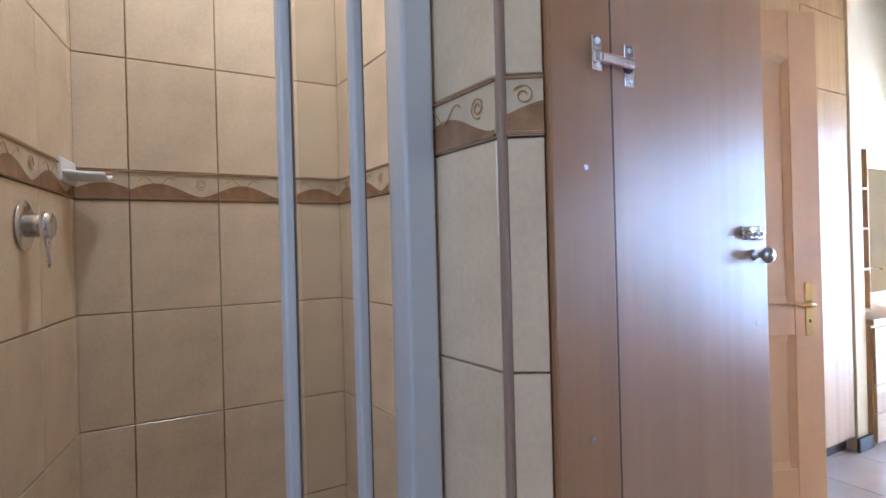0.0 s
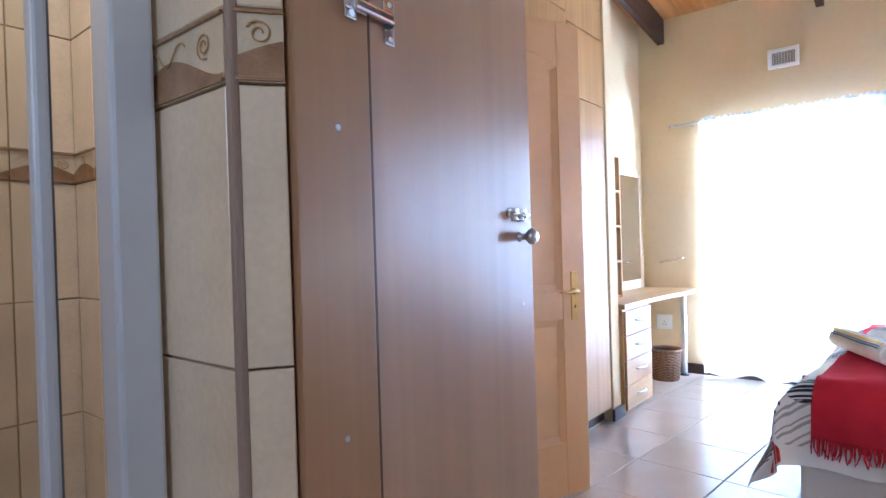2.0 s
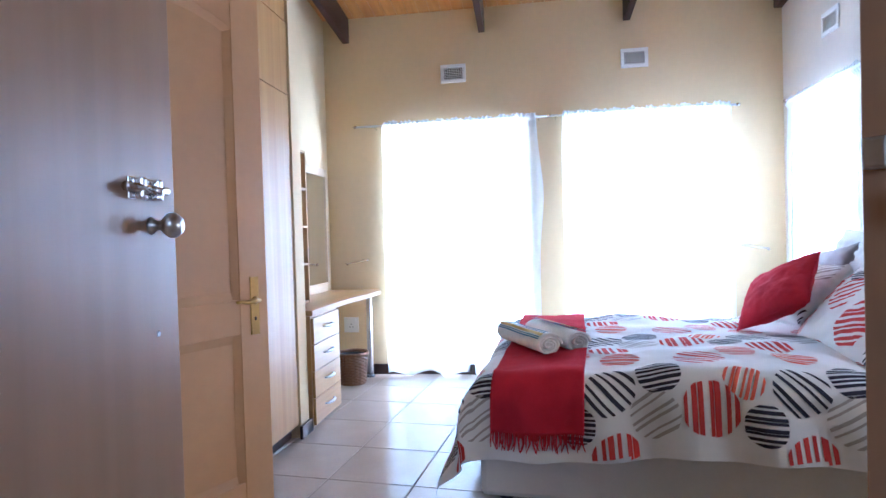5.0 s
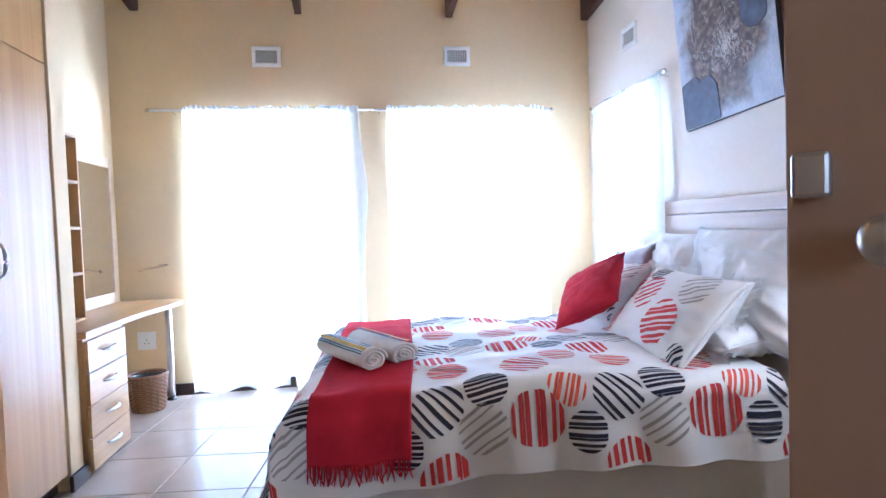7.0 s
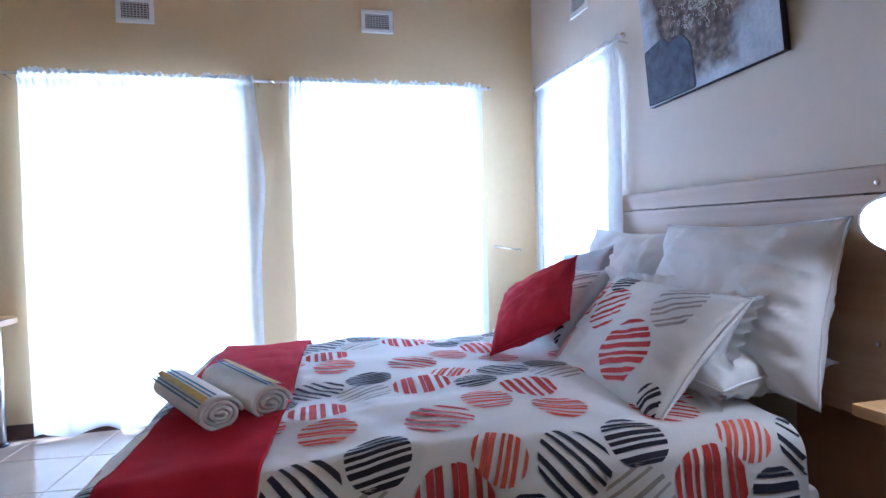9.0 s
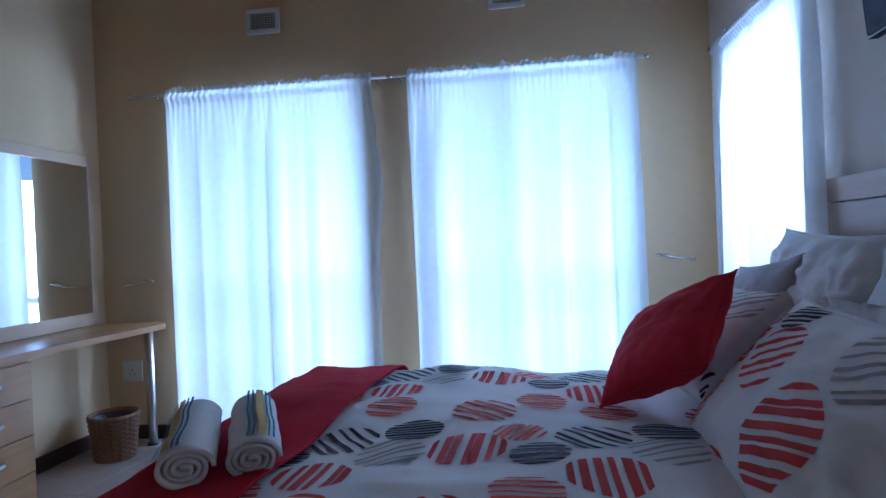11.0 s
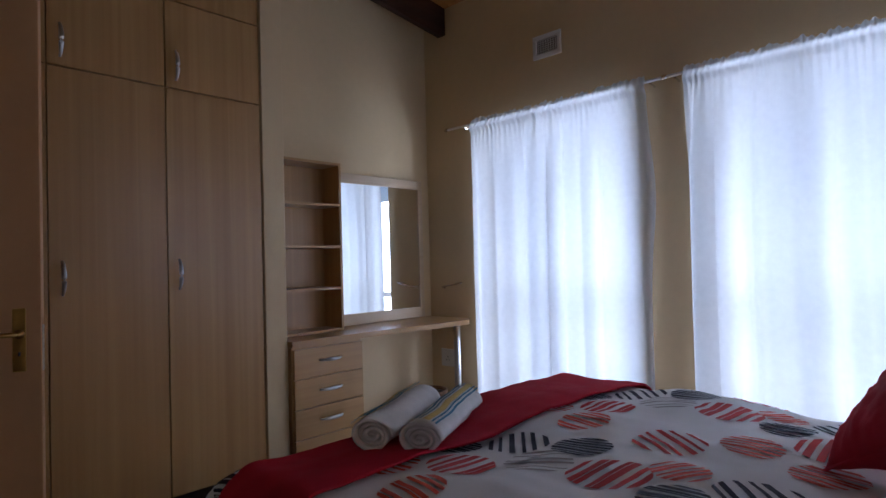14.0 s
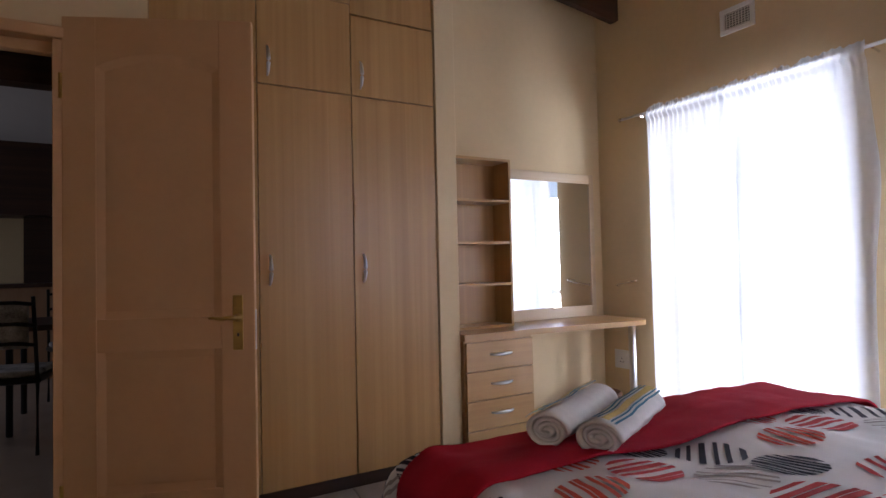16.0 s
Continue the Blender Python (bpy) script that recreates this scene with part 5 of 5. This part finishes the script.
def stroke(pts, w):
    """One dab of white paint along a short line."""
    for (x0, z0), (x1, z1) in zip(pts, pts[1:]):
        d = Vector((x1 - x0, z1 - z0))
        n = Vector((-d.y, d.x)).normalized() * w * rnd.uniform(0.5, 1.2)
        strokes.faces.new([strokes.verts.new((x, 0.0336, z)) for x, z in ((x0 - n.x, z0 - n.y), (x1 - n.x, z1 - n.y), (x1 + n.x, z1 + n.y), (x0 + n.x, z0 + n.y))])


for k in range(330):
    a, q = rnd.uniform(0, 6.28), abs(rnd.gauss(0, 0.55))
    cx, cz = 0.40 + 0.24 * q * math.cos(a), 0.40 + 0.20 * q * math.sin(a) + 0.12 * max(0, q - 0.6)
    if not (0.05 < cx < 0.8 and 0.26 < cz < 0.9) or (cx < 0.28 and cz > 0.38):
        continue
    r0, a0, bend = rnd.uniform(0.006, 0.017), rnd.uniform(0, 6.28), rnd.choice((0.1, 0.4, 0.9, 1.2))
    pts, x, z = [], cx, cz
    for i in range(rnd.choice((2, 3, 5, 6))):
        pts.append((x, z))
        x, z = x + r0 * 0.7 * math.cos(a0 + i * bend), z + r0 * math.sin(a0 + i * bend)
    stroke(pts, 0.0017)
for cx in (0.66, 0.69):
    stroke([(cx, 0.50), (cx + 0.01, 0.62), (cx - 0.005, 0.73)], 0.0015)
part("paint_strokes", strokes, M_CANW, pa)

# ---- dining room beyond the door, ground outside ----
structure("dining_wall_far", box(-1.5, 5.2, 8.5, 8.6, -0.1, 2.7), M_DINW, "ochre wall of the dining room")
# made-up opening in front of the added dining room lamp
structure("dining_wall_left", wall_with_holes("y", 3.43, 8.6, -0.1, 2.7, -1.6, -1.5, [(5.6, 7.2, 0.9, 2.1)]), M_DINW, "ochre wall of the dining room with an added, unseen opening")
structure("dining_wall_right", box(5.2, 5.3, 3.8, 8.6, -0.1, 2.7), M_DINW, "ochre wall of the dining room")
structure("dining_wall_near", box(-1.6, 1.18, 3.43, 3.5, -0.1, 4.6), M_DINW, "ochre wall of the dining room")
structure("dining_ceiling", add_box(box(1.27, 2.56, 2.97, 3.68, 2.6, 2.66), -1.6, 5.3, 3.68, 8.6, 2.6, 2.66), M_GYPSUM, "white board ceiling of the dining room", "ceiling")
structure("dining_beam", box(-1.5, 2.8, 3.75, 3.87, 2.1, 2.6), M_BEAM, "dark timber beam across the dining room", "beam")
# two dark blocks added so that only the ochre patch at left stays bright
structure("dining_dark_block", box(-1.5, 5.2, 8.0, 8.5, 1.78, 2.6), M_BEAM, "dark block added over the kitchen to darken the upper wall", "beam")
structure("kitchen_dark_block", box(1.62, 5.2, 8.2, 8.5, 0.0, 1.78), M_SKIRT, "dark block added behind the kitchen counter to darken the far wall", "wall")
structure("ground", box(-60, 60, -60, 60, -0.5, -0.14), M_PAVE, "garden ground outside the house", "ground")


def dining_chair(x, y, rz):
    c = thing("dining_chair", "black metal dining chair with curved back bars", "chair", (x, y, 0), "dining chairs", rz)
    for sx in (-0.19, 0.19):
        part("back_leg", tube([(sx, 0.20, 0.0), (sx, 0.19, 0.45), (sx * 0.95, 0.24, 0.98)], 0.012, 8), M_CHAIRC, c)
        part("front_leg", tube([(sx, -0.19, 0.0), (sx, -0.18, 0.45)], 0.012, 8), M_CHAIRC, c)
    part("seat", box(-0.21, 0.21, -0.21, 0.21, 0.44, 0.48, 0.015), M_CHAIRC, c)
    part("seat_pad", box(-0.195, 0.195, -0.195, 0.195, 0.48, 0.52, 0.018), M_PAD, c, "black and white patterned seat pad")
    for z in (0.68, 0.80, 0.93):
        part("back_bar", tube([(-0.185, 0.215 + (z - 0.6) * 0.08, z), (-0.09, 0.235 + (z - 0.6) * 0.08, z + 0.015), (0.09, 0.235 + (z - 0.6) * 0.08, z + 0.015), (0.185, 0.215 + (z - 0.6) * 0.08, z)], 0.012, 8), M_CHAIRC, c)
    part("back_pad", box(-0.15, 0.15, 0.20, 0.225, 0.66, 0.94, 0.01), M_PAD, c, "patterned back pad")
    return c


ch = dining_chair(1.93, 4.75, 170)
dining_chair(1.50, 5.4, 80)
dining_chair(2.25, 6.15, 20)
tb = thing("dining_table", "dark dining table on black metal legs", "table", (2.35, 5.5, 0))
part("tabletop", box(-0.55, 0.75, -0.45, 0.45, 0.72, 0.76, 0.008), M_BEAM, tb)
for sx in (-0.48, 0.68):
    for sy in (-0.38, 0.38):
        part("leg", tube([(sx, sy, 0), (sx, sy, 0.72)], 0.022, 10), M_CHAIRC, tb)
ct = thing("kitchen_counter", "dark topped kitchen counter at the far wall", "counter", (1.0, 7.6, 0))
part("body", box(0, 2.4, 0, 0.6, 0.0, 0.98), M_DLAM, ct)
part("worktop", box(-0.03, 2.43, -0.03, 0.62, 0.98, 1.02, 0.004), M_BEAM, ct)
sc = tagged(part("ceiling_spot", lathe([(0.022, 0.0), (0.022, 0.008), (0.015, 0.008), (0.0, 0.008)], 16, pose(2.15, 5.75, 2.592)), M_SPOT), "small lit ceiling spotlight", "spotlight")

# ---- tiles of walls and floors ----
lay(nib, (0.917, 2.006, -0.015), -36, 0.003, 0.061)
lay(nib, (0.918, 2.215, -0.015), -90, 0.0, 0.208, 0.01)
wb_ = bpy.data.objects["bathroom_wall_back"]
lay(wb_, (0.374, 3.29, 0), 0, 0.0, 0.80, TWID - 0.140)
ws_ = bpy.data.objects["bathroom_wall_side"]
lay(ws_, (0, 0, 0), 0, 0.0, 0.94, 0.095)
rw = structure("shower_wall_right", box(1.178, 1.1815, 2.22, 3.29, 0.0, 2.85), M_TGROUT, "tiled wall of the shower")
lay(rw, (1.178, 3.28, 0), -90, 0.0, 1.05, 0.1)

FT = 0.43
fm = {}


def floor_tile(x0, x1, y0, y1):
    key = (round(x1 - x0, 3), round(y1 - y0, 3))
    if key not in fm:
        bm = box(0.0025, key[0] - 0.0025, 0.0025, key[1] - 0.0025, -0.01, 0.0)
        bmesh.ops.bevel(bm, geom=[e for e in bm.edges if all(v.co.z > -0.001 for v in e.verts)], offset=0.002, segments=1, affect="EDGES")
        me = bpy.data.meshes.new("floor_tile")
        bm.to_mesh(me)
        bm.free()
        me.materials.append(M_FLOOR)
        fm[key] = me
    ob = new("floor_tile", fm[key])
    ob.parent = floor
    return ob


# the grid of floor tiles runs at a slight angle to the walls
grid = pose(3.488, 2.522, 0, 0, 0, -6.0)
for i in range(-13, 7):
    for j in range(-9, 4):
        mid = grid @ Vector(((i + 0.5) * FT, (j + 0.5) * FT, 0))
        if -1.1 < mid.x < EX + 0.15 and SY - 0.15 < mid.y < 3.5:
            tile = floor_tile(0, FT, 0, FT)
            tile.matrix_basis = grid @ Matrix.Translation((i * FT, j * FT, 0))
